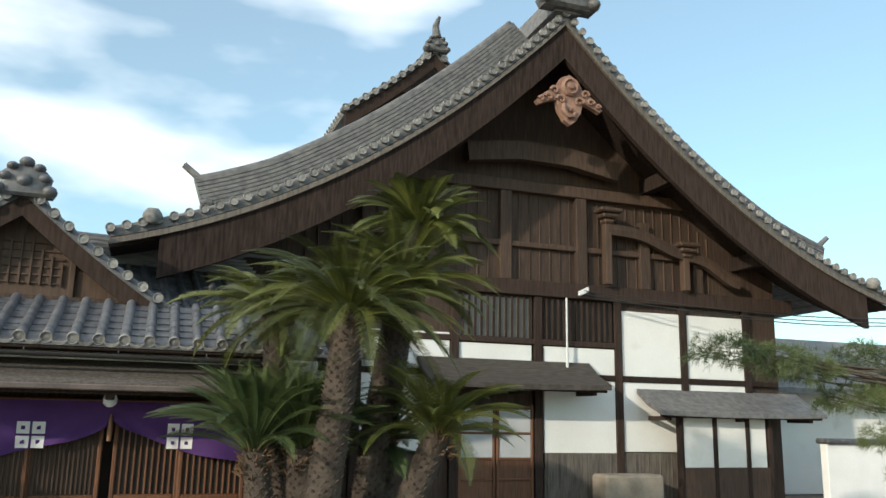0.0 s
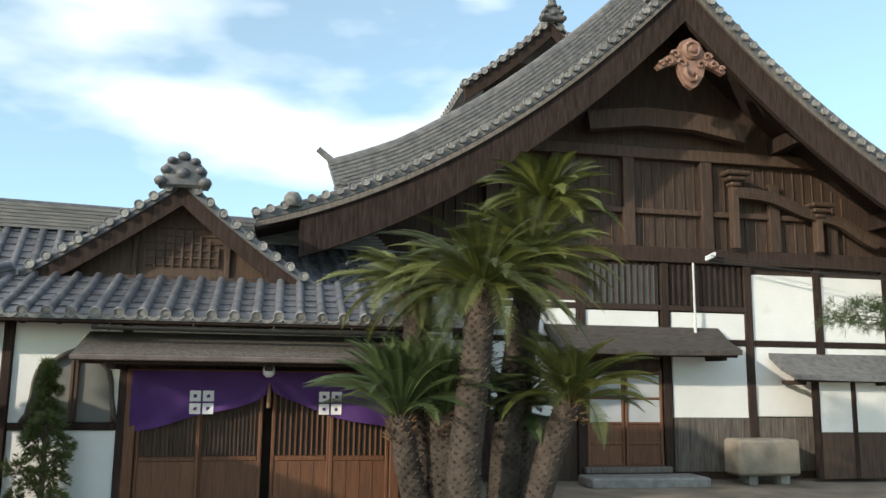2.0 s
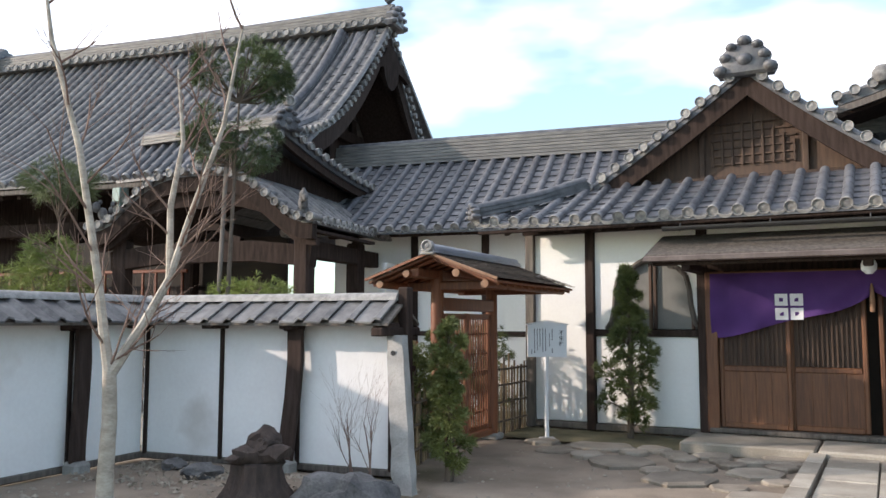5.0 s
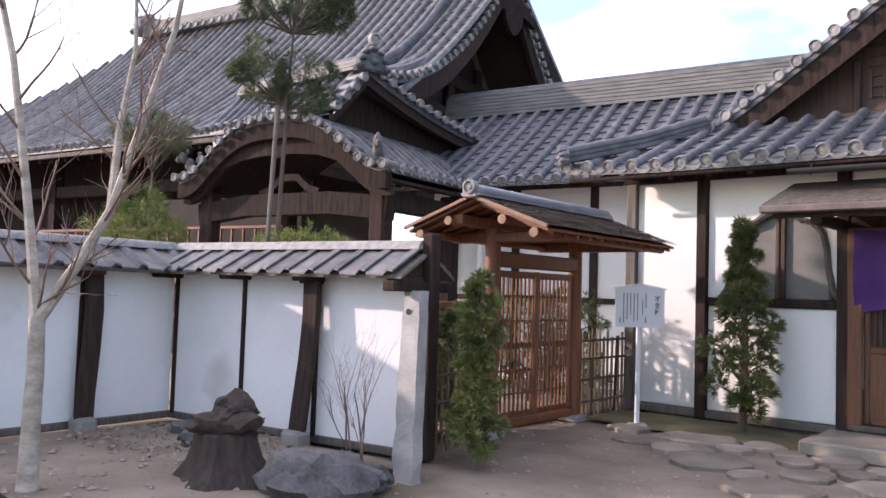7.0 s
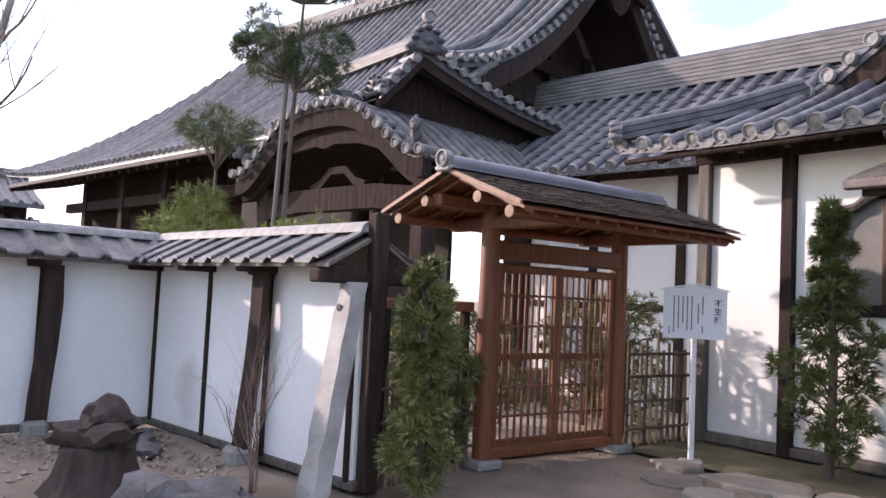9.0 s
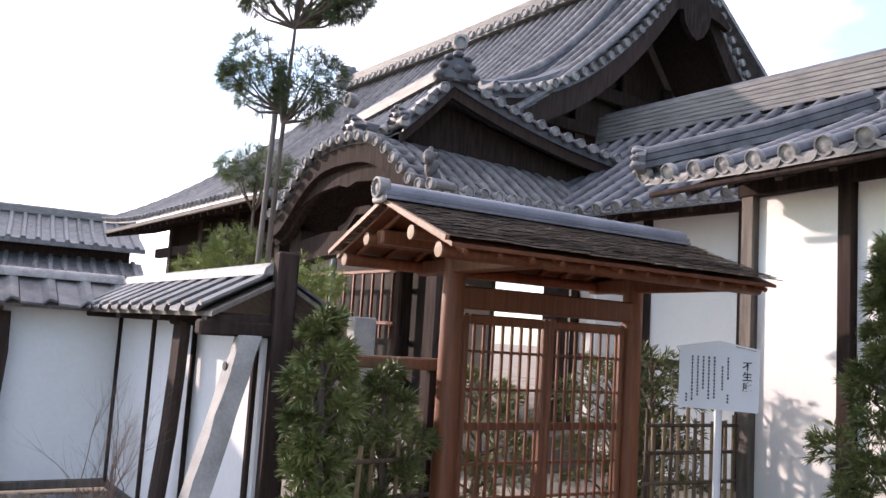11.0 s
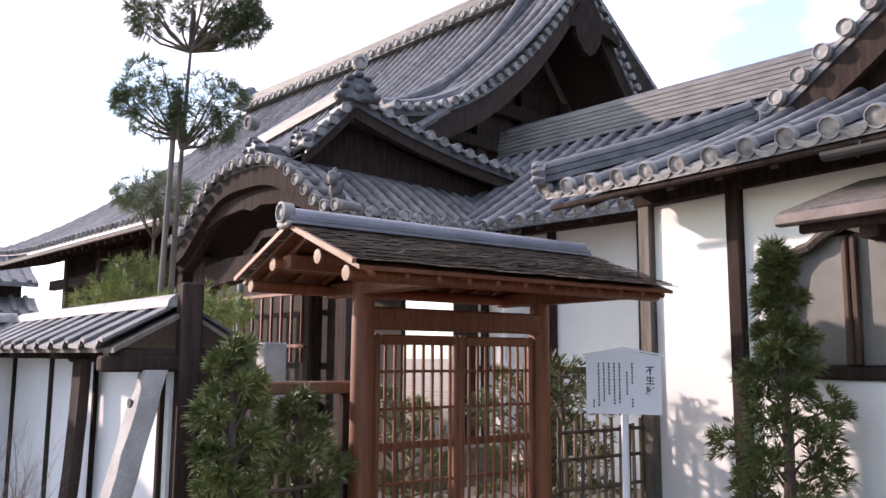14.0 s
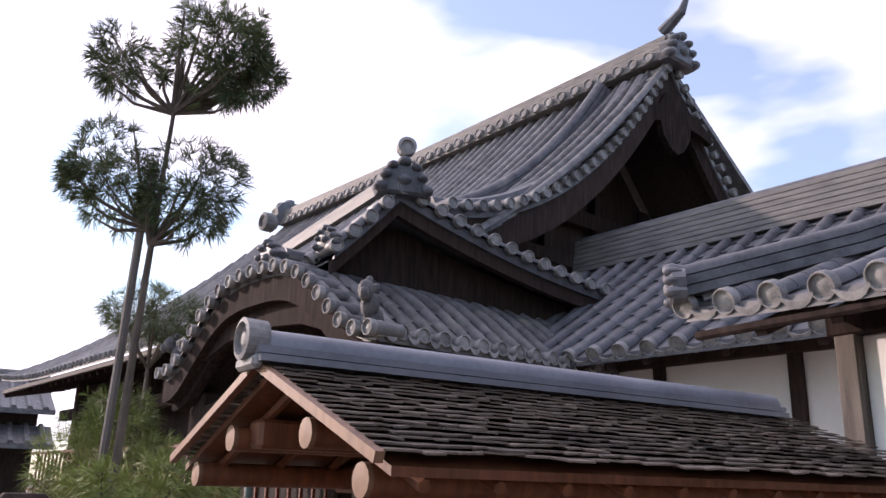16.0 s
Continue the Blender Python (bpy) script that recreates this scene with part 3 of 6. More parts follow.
part("rod", Mesh().tube([(-1.82, -0.06, 2.035), (1.76, -0.06, 2.035)], 0.016, 8), DOORWOOD, noren)
part("tassel", Mesh().lathe([(0.008, 0.32), (0.02, 0.27), (0.03, 0.12), (0.026, 0.0)], Matrix.Translation((-0.03, -0.1, 1.55)), 10), LIGHTWOOD, noren, "pale hanging tassel")

# canopy over the door
can = thing("roof_canopy", "low board canopy with metal edge over the entrance doors", "canopy", kind="structure")
part("canopy_board", Mesh().sheet([[(x, -0.92, 2.215), (x, -0.5, 2.36), (x, -0.02, 2.52)] for x in (-2.36, -0.2, 2.1)], 0.045), GREYWOOD, can)
beam(can, "canopy_edge", -2.38, -0.95, 2.13, 2.12, -0.88, 2.2, COPPER)
beam(can, "canopy_fascia", -2.3, -0.84, 2.09, 2.05, -0.79, 2.16, TIMBER)
for x in (-1.92, -0.04, 1.82):
    beam(can, "bracket_arm", x - 0.05, -0.8, 2.03, x + 0.05, 0.0, 2.13, TIMBER)
part("lamp_globe", Mesh().lathe([(0.02, 0.10), (0.06, 0.08), (0.08, 0.03), (0.075, -0.03), (0.03, -0.07)], Matrix.Translation((-0.04, -0.62, 2.02)), 14), WHITEPAINT, can, "white round lamp globe", True)

# roof of the entrance hall
roof = thing("roof_entrance", "grey tiled hip-and-gable entrance roof with round eave tiles", "roof", kind="structure")
EX0, EX1 = -4.72, 2.3


def skirt(u, v):
    x = EX0 + (EX1 - EX0) * u
    w = v * min(1.0, max(0.05, (x - EX0 + 0.08) / 1.2))
    return Vector((x, -0.62 + 1.40 * w, 2.71 + 0.54 * w + 0.08 * w * w + 0.06 * max(0, 1 - u * 5) ** 2))


roof_slope(roof, skirt, 25, 6, 0.064)
edgeL = [Vector((x, GVY, z)) for x, z in curve_gable(GX, 4.78, 2.16, 0.74, 0.03, 14, -1)]
edgeR = [Vector((x, GVY, z)) for x, z in curve_gable(GX, 4.78, 2.2, 0.90, 0.07, 16, 1)]


def east(u, v):
    d = 2.6 * (1 - v)
    return Vector((GX + d, GVY + 0.05 + 2.8 * u, 4.76 - 0.90 * d + 0.07 * d * d))


def west(u, v):
    d = 2.5 * (1 - v)
    return Vector((GX - d, GVY + 0.05 + 2.8 * u, 4.76 - 0.74 * d + 0.03 * d * d))


roof_slope(roof, east, 11, 12, 0.064, discs=False)
roof_slope(roof, west, 11, 12, 0.064, discs=False)
for e in (edgeL, edgeR):
    verge(roof, e, (0, -1, 0), 0.232, 0.066, 0.36)
    board_along(roof, "barge_board", [p + Vector((0, 0.02, 0)) for p in e], 0.30, 0.07, (0, -1, 0), TIMBER, 0.06)
    board_along(roof, "verge_bed", [p + Vector((0, 0.0, 0.0)) for p in e], 0.10, 0.40, (0, -1, 0), TILE, -0.02)
ridge(roof, [(GX, GVY - 0.05, 4.76), (GX, 3.5, 4.76)], 0.34, 0.18, 3, 0.085)
oni(roof, (GX, GVY - 0.04, 4.66), (0, -1, 0), 0.88)
ridge(roof, [(EX0 - 0.03, -0.64, 2.82), (-4.1, 0.10, 3.06), (-3.60, 0.70, 3.32)], 0.2, 0.12, 2, 0.07, TILE, TILE)
oni(roof, (EX0 - 0.02, -0.66, 2.80), (-0.75, -0.75, 0), 0.38)
gable = Mesh()
GBY = GVY + 0.37                 # face of the gable boarding
gpts = [(p.x, GBY, p.z - 0.15) for p in reversed(edgeL)] + [(p.x, GBY, p.z - 0.15) for p in edgeR[1:]]
gable.add(gpts + [(p[0], GBY + 0.1, p[2]) for p in gpts], [tuple(range(len(gpts))), tuple(range(2 * len(gpts) - 1, len(gpts) - 1, -1))])
part("gable_boarding", gable, BOARD, roof, "brown boarded gable with lattice")
for k in range(9):
    x = GX - 0.52 + 0.13 * k
    beam(roof, "gable_lattice_bar", x - 0.014, GBY - 0.04, 3.55, x + 0.014, GBY - 0.015, 4.25 - abs(x - GX) * 0.75, BOARD, 0.003)
for k in range(6):
    z = 3.52 + 0.11 * k
    beam(roof, "gable_lattice_bar", GX - 0.55, GBY - 0.025, z + 0.05, GX + 0.55, GBY, z + 0.075, BOARD, 0.003)
beam(roof, "gable_base", -3.4, GBY - 0.14, 3.28, 0.6, GBY, 3.40, BOARD)
beam(roof, "gable_mid_post", GX + 0.62, GBY - 0.06, 3.40, GX + 0.70, GBY, 4.0, BOARD)
beam(roof, "gable_mid_post", GX - 0.70, GBY - 0.06, 3.40, GX - 0.62, GBY, 4.0, BOARD)
for k in range(16):
    x = -4.3 + 0.42 * k
    part("rafter", Mesh().sweep([(x, -0.56, 2.61), (x, 0.05, 2.86)], [(-0.03, -0.04), (0.03, -0.04), (0.03, 0.03), (-0.03, 0.03)]), TIMBER, roof)
beam(roof, "eave_batten", -4.7, -0.60, 2.60, 2.3, -0.55, 2.645, TIMBER)
gut = thing("gutter", "dark half-round metal gutter under the entrance eave", "gutter")
part("trough", Mesh().sweep([(-2.2, -0.70, 2.56), (2.2, -0.70, 2.54)], [(0.05 * math.cos(a), 0.05 * math.sin(a)) for a in [math.pi + math.pi * k / 8 for k in range(9)]] + [(0.042 * math.cos(a), 0.042 * math.sin(a)) for a in [2 * math.pi - math.pi * k / 8 for k in range(9)]]), RUBBER, gut)
for k in range(5):
    part("hanger", Mesh().tube([(-2.0 + k, -0.70, 2.50), (-2.0 + k, -0.66, 2.60)], 0.008, 6), RUBBER, gut)

# ---- gallery behind the entrance ----
gal = thing("roof_gallery", "long grey tiled gallery roof with pale ridge", "roof", kind="structure")


def gslope(u, v):
    return Vector((-9.2 + 13.0 * u, 0.30 + 2.40 * v, 2.90 + 1.42 * v + 0.16 * v * v))


roof_slope(gal, gslope, 47, 12, 0.064)
ridge(gal, [(-9.4, 2.76, 4.42), (3.9, 2.76, 4.42)], 0.5, 0.44, 7, 0.085)
part("back_slope", Mesh().sheet([[(x, 2.76, 4.46), (x, 5.4, 2.9)] for x in (-9.2, 3.8)], 0.08), TILE, gal)
gal.matrix_basis = turned(-9.0, 2.76, SKEW)
gw = thing("wall_gallery", "white plastered gallery wall with dark posts", "wall", kind="structure")
beam(gw, "plaster_panel", -8.6, 1.0, 0.02, -3.9, 1.12, 3.1, PLASTER)
for x in (-8.2, -7.1, -5.86, -4.75):
    beam(gw, "post", x - 0.06, 0.95, 0.0, x + 0.06, 1.0, 3.1, TIMBER)
beam(gw, "rail", -8.6, 0.96, 1.2, -3.9, 0.998, 1.28, TIMBER)
beam(gw, "wall_plate", -8.7, 0.93, 2.86, -3.9, 0.997, 3.0, TIMBER)
for k in range(14):
    x = -8.6 + 0.36 * k
    part("rafter", Mesh().sweep([(x, 0.36, 2.82), (x, 1.0, 3.18)], [(-0.03, -0.035), (0.03, -0.035), (0.03, 0.03), (-0.03, 0.03)]), TIMBER, gw)
beam(gw, "plaster_panel", -4.0, 4.4, 0, 3.0, 4.5, 3.0, PLASTER)
gw.matrix_basis = turned(-9.0, 2.76, SKEW)

# ---- large hall with the great gable ----
HX, HVY, HWY, HZ = 7.92, 3.0, 4.47, 10.22
hall = thing("wall_hall", "dark timber-framed gable wall with white plaster panels", "wall", kind="structure")
hroof = thing("roof_hall", "great sagging grey tiled gable roof of the hall", "roof", kind="structure")
HA, HB, HH = 1.05, 0.048, 8.35
HD = 7.85                        # where the descending ridges and corner tiles are set out from


def hz(d):
    return HZ - HA * d + HB * d * d


hL = [Vector((x, HVY, z)) for x, z in curve_gable(HX, HZ, HH, HA, HB, 22, -1)]
hR = [Vector((x, HVY, z)) for x, z in curve_gable(HX, HZ, HH, HA, HB, 22, 1)]
for f, e in ((-1, hL), (1, hR)):
    def hs(u, v, f=f):
        d = HH * (1 - v)
        return Vector((HX + f * d, HVY + 0.1 + 14.9 * u, hz(d)))

    roof_slope(hroof, hs, 46, 22, 0.072, TILE_OLD, discs=False)
    verge(hroof, e, (0, -1, 0), 0.25, 0.074, 0.40, TILE_OLD)
    board_along(hroof, "verge_bed", e, 0.14, 0.6, (0, -1, 0), TILE_OLD, -0.02)
    board_along(hroof, "barge_board", [p + Vector((0, 0.03, 0)) for p in e[:21]], 0.86, 0.12, (0, -1, 0), TIMBER, 0.10, "broad dark curved barge board")
    board_along(hroof, "barge_moulding", [p + Vector((0, -0.03, 0)) for p in e], 0.10, 0.06, (0, -1, 0), GREYWOOD, 0.14)
    board_along(hroof, "soffit_board", [p + Vector((0, 0.15, 0)) for p in e], 0.05, 1.4, (0, -1, 0), TIMBER, 0.22)
ridge(hroof, [(HX, HVY - 0.1, HZ), (HX, 18, HZ)], 0.6, 0.5, 6, 0.12, TILE_OLD)
oni(hroof, (HX, HVY - 0.12, HZ + 0.05), (0, -1, 0), 1.5, TILE_OLD)
# descending ridges near the verge, with upturned ends
for f in (-1, 1):
    pts = []
    for k in range(15):
        d = 0.5 + (HD - 1.45) * k / 14
        pts.append((HX + f * d, HVY + 0.75, hz(d) + 0.05 + 0.10 * max(0, k - 11) / 3))
    ridge(hroof, pts, 0.34, 0.60, 8, 0.085, TILE_OLD, TILE_OLD)
    x = HX + f * (HD - 0.98)
    oni(hroof, (x, HVY + 0.75, hz(HD - 0.98) + 0.1), (f, 0, 0.1), 0.6, TILE_OLD)
    part("ridge_horn", Mesh().tube([(x - f * 0.25, HVY + 0.75, hz(HD - 1.2) + 0.70), (x + f * 0.12, HVY + 0.75, hz(HD - 0.98) + 0.74), (x + f * 0.42, HVY + 0.75, hz(HD - 0.98) + 0.98)], [0.09, 0.075, 0.06], 8), TILE_OLD, hroof, "upturned round tile at the ridge end", True)
    x = HX + f * (HD - 0.12)
    part("corner_ball_tile", Mesh().lathe([(0.02, -0.14), (0.10, -0.12), (0.15, -0.05), (0.16, 0.0), (0.15, 0.05), (0.10, 0.12), (0.02, 0.14)], Matrix.Translation((x, HVY - 0.05, hz(HD) + 0.14)), 14), TILE_END, hroof, "", True)
    for k in range(6):
        y = HVY + 0.25 + 0.24 * k
        part("rafter", Mesh().sweep([(HX + f * (HH + 0.02), y, hz(HH) - 0.22), (HX + f * (HH - 1.6), y, hz(HH - 1.6) - 0.22)], [(-0.045, -0.06), (0.045, -0.06), (0.045, 0.05), (-0.045, 0.05)]), TIMBER, hroof)

# gable wall of the hall
W0, W1 = 1.6, 14.2
gp = []
for k in range(25):
    x = W0 + (W1 - W0) * k / 24
    gp.append((x, hz(abs(x - HX)) - 0.25))
gm = Mesh()
for y in (HWY + 0.05, HWY + 0.2):
    gm.add([(x, y, 0) for x, z in gp] + [(x, y, z) for x, z in gp], [(k, k + 1, 26 + k, 25 + k) for k in range(24)])
part("boarding", gm, BOARD, hall, "dark brown boarding")
for x0, x1, z0, z1 in ((9.98, 11.48, 2.86, 4.28), (11.64, 13.2, 2.86, 4.28), (9.98, 11.48, 1.27, 2.74), (11.64, 13.2, 1.5, 2.74), (8.1, 9.8, 1.22, 2.74), (8.1, 9.8, 2.86, 3.42), (6.2, 7.82, 2.86, 3.42), (4.2, 6.0, 2.86, 3.6), (3.0, 6.0, 1.27, 2.74)):
    beam(hall, "plaster_panel", x0, HWY - 0.02, z0, x1, HWY + 0.045, z1, PLASTER)
for x in (3.0, 4.1, 6.1, 7.96, 9.88, 11.56, 13.28):
    beam(hall, "post", x - 0.09, HWY - 0.07, 0.1, x + 0.09, HWY + 0.05, 4.75, TIMBER)
beam(hall, "rail", 1.7, HWY - 0.06, 2.74, 14.1, HWY + 0.04, 2.86, TIMBER)
beam(hall, "tie_beam", 1.2, HWY - 0.12, 4.46, 14.6, HWY + 0.05, 4.78, TIMBER)
beam(hall, "tie_beam", 3.2, HWY - 0.12, 6.7, 12.5, HWY + 0.05, 6.95, BOARD)
beam(hall, "rail", 4.2, HWY - 0.06, 5.5, 11.5, HWY + 0.03, 5.62, BOARD)
beam(hall, "rail", 4.2, HWY - 0.06, 3.44, 9.8, HWY + 0.03, 3.56, TIMBER)
for x, z in ((5.6, 6.7), (7.2, 6.7), (9.0, 6.7), (10.6, 6.3), (4.2, 6.2), (12.0, 5.6)):
    beam(hall, "post", x - 0.13, HWY - 0.1, 4.78, x + 0.13, HWY + 0.04, z, BOARD)
for k in range(40):
    x = 3.0 + 0.24 * k
    z1 = min(6.68, hz(abs(x - HX)) - 0.4)
    beam(hall, "batten", x - 0.01, HWY + 0.02, 4.8, x + 0.01, HWY + 0.055, z1, BOARD, 0.003)
beam(hall, "lower_boarding", 8.1, HWY - 0.03, 0.15, 13.2, HWY + 0.04, 1.25, GREYWOOD)
for k in range(18):
    x = 8.15 + 0.3 * k
    beam(hall, "batten", x - 0.012, HWY - 0.045, 0.16, x + 0.012, HWY - 0.028, 1.24, GREYWOOD, 0.003)
# carved bracket arms and purlin ends under the gable
for x, z in ((9.55, 6.15), (11.55, 5.55)):
    beam(hall, "bracket_post", x - 0.08, HWY - 0.30, 4.8, x + 0.08, HWY - 0.13, z, BOARD)
    for k in range(3):
        beam(hall, "bracket_block", x - 0.12 - 0.08 * k, HWY - 0.36 - 0.07 * k, z + 0.11 * k, x + 0.12 + 0.08 * k, HWY - 0.12, z + 0.10 + 0.11 * k, BOARD, 0.03)
for x0, x1, z0, z1 in ((9.55, 11.55, 6.02, 5.62), (11.45, 13.0, 5.60, 5.05)):
    arm = []
    for k in range(13):
        t = k / 12
        arm.append((x0 + (x1 - x0) * t, HWY - 0.22, z0 + (z1 - z0) * (3 * t * t - 2 * t ** 3) + 0.10 * math.sin(math.pi * t) ** 2))
    part("curved_beam", Mesh().sweep(arm, [(-0.07, -0.12), (0.07, -0.12), (0.09, 0.0), (0.07, 0.12), (-0.07, 0.12), (-0.09, 0.0)]), BOARD, hall, "curved shrimp-backed beam")
part("rainbow_beam", Mesh().sweep([(6.2, HWY - 0.3, 7.35), (7.4, HWY - 0.3, 7.52), (8.6, HWY - 0.3, 7.5), (9.8, HWY - 0.3, 7.3)], [(-0.12, -0.2), (0.12, -0.2), (0.12, 0.2), (-0.12, 0.2)]), BOARD, hall)
for x in (2.6, 5.0, 10.7, 13.1):
    part("purlin_end", Mesh().sweep([(x, HVY + 0.15, hz(abs(x - HX)) - 0.52), (x, HWY + 0.1, hz(abs(x - HX)) - 0.52)], [(-0.11, -0.16), (0.11, -0.16), (0.11, 0.16), (-0.11, 0.16)]), TIMBER, hroof)

# upper window with bars, door below
hw = thing("window_2", "small upper window with dark vertical bars", "window", kind="structure")
for x0, x1 in ((6.2, 7.84), (8.1, 9.78)):
    beam(hw, "pane", x0, HWY + 0.0, 3.56, x1, HWY + 0.03, 4.40, SCREEN if x0 < 7 else INNERSHADE)
    for k in range(12):
        x = x0 + (x1 - x0) * (k + 0.5) / 12
        beam(hw, "bar", x - 0.022, HWY - 0.05, 3.57, x + 0.022, HWY - 0.01, 4.42, TIMBER, 0.004)
hd = thing("door_2", "dark side door with pale papered upper panels", "door", kind="structure")
for x0, x1 in ((6.2, 7.0), (7.02, 7.84)):
    beam(hd, "paper", x0 + 0.06, HWY - 0.035, 1.15, x1 - 0.06, HWY - 0.02, 2.1, PAPER)
    lf = beam(hd, "door_leaf", x0, HWY - 0.03, 0.3, x1, HWY + 0.0, 1.12, DOORWOOD)
    for x in (x0, x1 - 0.06):
        beam(lf, "stile", x, HWY - 0.06, 0.28, x + 0.06, HWY - 0.0, 2.2, DOORWOOD)
    for z in (0.28, 0.7, 1.1, 1.6, 2.12):
        beam(lf, "rail", x0 + 0.06, HWY - 0.055, z, x1 - 0.06, HWY - 0.01, z + 0.05, DOORWOOD)
beam(hd, "threshold", 6.1, HWY - 0.2, 0.16, 7.95, HWY + 0.0, 0.28, GREYWOOD)


def pent(name, label, x0, x1, zt, zb, proj, material, slats=0):
    t = thing(name, label, "canopy", kind="structure")
    part("roof_board", Mesh().sheet([[(x, HWY - proj, zb + 0.03 * abs(2 * k / 6 - 1) ** 2), (x, HWY - proj * 0.5, (zt + zb) / 2 - 0.03), (x, HWY - 0.05, zt)] for k, x in enumerate([x0 + (x1 - x0) * q / 6 for q in range(7)])], 0.10), material, t)
    for x in (x0 + 0.3, (x0 + x1) / 2, x1 - 0.3):
        beam(t, "bracket", x - 0.05, HWY - proj + 0.15, zb - 0.18, x + 0.05, HWY - 0.08, zb - 0.09, TIMBER)
    beam(t, "fascia", x0 + 0.05, HWY - proj + 0.08, zb - 0.12, x1 - 0.05, HWY - proj + 0.14, zb - 0.05, TIMBER)
    return t


pent("roof_side_door", "dark thatched-looking shingle canopy over the side door", 5.3, 9.15, 3.1, 2.58, 0.95, SHINGLE_DARK)
pent("roof_bay", "tiled lean-to roof over a small bay", 10.3, 14.6, 2.6, 2.12, 0.95, TILE_OLD)
bay = thing("wall_bay", "small projecting bay with pale panels and dark posts", "wall", kind="structure")
beam(bay, "plaster_panel", 11.0, HWY - 0.6, 0.98, 13.2, HWY - 0.5, 2.05, PLASTER)
for x in (11.0, 11.85, 12.7, 13.3):
    beam(bay, "post", x - 0.05, HWY - 0.64, 0.05, x + 0.05, HWY - 0.49, 2.1, TIMBER)
beam(bay, "lower_boarding", 11.0, HWY - 0.62, 0.05, 13.3, HWY - 0.5, 0.98, BOARD)
# cupola on the ridge
cup = thing("roof_cupola", "small raised smoke vent with its own tiled roof on the ridge", "roof", kind="structure")
CX, CY0, CY1, CZ = 6.68, 7.8, 10.6, 11.28
beam(cup, "body", CX - 1.3, CY0 + 0.6, 8.2, CX + 1.3, CY1 - 0.6, 10.3, BOARD)
for f in (-1, 1):
    def cs(u, v, f=f):
        d = 2.3 * (1 - v)
        return Vector((CX + f * d, CY0 + (CY1 - CY0) * u, CZ - 1.0 * d + 0.07 * d * d))

    roof_slope(cup, cs, 10, 8, 0.085, TILE_OLD)
    e = [cs(0, 1 - k / 10) for k in range(11)]
    verge(cup, e, (0, -1, 0), 0.3, 0.09, 0.3, TILE_OLD)
    board_along(cup, "barge_board", e, 0.35, 0.1, (0, -1, 0), TIMBER, 0.08)
ridge(cup, [(CX, CY0 - 0.1, CZ - 0.05), (CX, CY1, CZ - 0.05)], 0.4, 0.25, 3, 0.1, TILE_OLD)
oni(cup, (CX, CY0 - 0.1, CZ - 0.05), (0, -1, 0), 0.8, TILE_OLD)
part("finial", Mesh().tube([(CX, CY0 - 0.1, CZ + 0.35), (CX - 0.05, CY0 - 0.15, CZ + 0.65), (CX + 0.03, CY0 - 0.2, CZ + 0.9)], [0.13, 0.09, 0.04], 8), TILE_OLD, cup)
# right wing and garden wall
wing = thing("wing_building", "low side building with tiled roof beyond the hall", "building")
part("roof", Mesh().sheet([[(14.0, 7.0, 2.9), (14.0, 10, 4.6)], [(24, 7.0, 2.9), (24, 10, 4.6)]], 0.15), TILE_OLD, wing)
part("wall", Mesh().box(14.4, 8, 0, 24, 12, 3.2), PLASTER, wing)
gwall = thing("wall_garden", "low white garden wall beside the hall", "wall", kind="structure")
beam(gwall, "plaster_panel", 14.6, 3.6, 0, 22, 3.8, 1.5, PLASTER_OLD)
beam(gwall, "cap", 14.55, 3.5, 1.5, 22, 3.9, 1.62, TILE_OLD, 0.04)

# ---- main hall to the north-west ----
mh = thing("roof_main_hall", "vast sagging tiled hip-and-gable roof of the main hall", "roof", kind="structure")
MX0, MX1, MRY, MRZ = -9.3, -26.4, 4.35, 7.95
MEY = -0.25                      # eave line of the main hall


def mslope(u, v):
    x = MX0 + (MX1 - MX0) * u
    w = v * min(1.0, max(0.04, (x - MX1) / 5.9))
    z = 3.95 + 2.65 * w + 1.35 * w * w + 0.25 * max(0, (u - 0.75) * 4) ** 2 * (1 - w)
    return Vector((x, MEY + (MRY - MEY) * w, z))


roof_slope(mh, mslope, 64, 20, 0.068, TILE_OLD, lip=False)
part("back_slope", Mesh().sheet([[(x, MRY, MRZ), (x, 10, 4.0)] for x in (MX0, -20.4)], 0.1), TILE_OLD, mh)
ridge(mh, [(MX0 + 0.1, MRY, MRZ - 0.05), (-15, MRY, MRZ - 0.10), (-20.4, MRY, MRZ - 0.04)], 0.6, 0.40, 6, 0.12, TILE_RIDGE, TILE_OLD)
rd = disc_data(0.09, "ridge_row_tile")
for k in range(38):
    shared("ridge_row_tile", rd, mh, frame_of((MX0 - 0.15 - 0.285 * k, MRY - 0.34, MRZ + 0.02), (0, -1, 0.1), (0, 0, 1)))
oni(mh, (MX0 + 0.14, MRY, MRZ - 0.1), (1, 0, 0), 0.85)
oni(mh, (-20.5, MRY, MRZ), (-1, 0, 0), 1.2)
part("ridge_horn", Mesh().tube([(MX0 - 0.1, MRY, MRZ + 0.55), (MX0 + 0.25, MRY, MRZ + 0.75), (MX0 + 0.38, MRY, MRZ + 1.0)], [0.1, 0.07, 0.03], 8), TILE, mh)


def gz(d):
    return MRZ - 1.45 * d + 0.158 * d * d


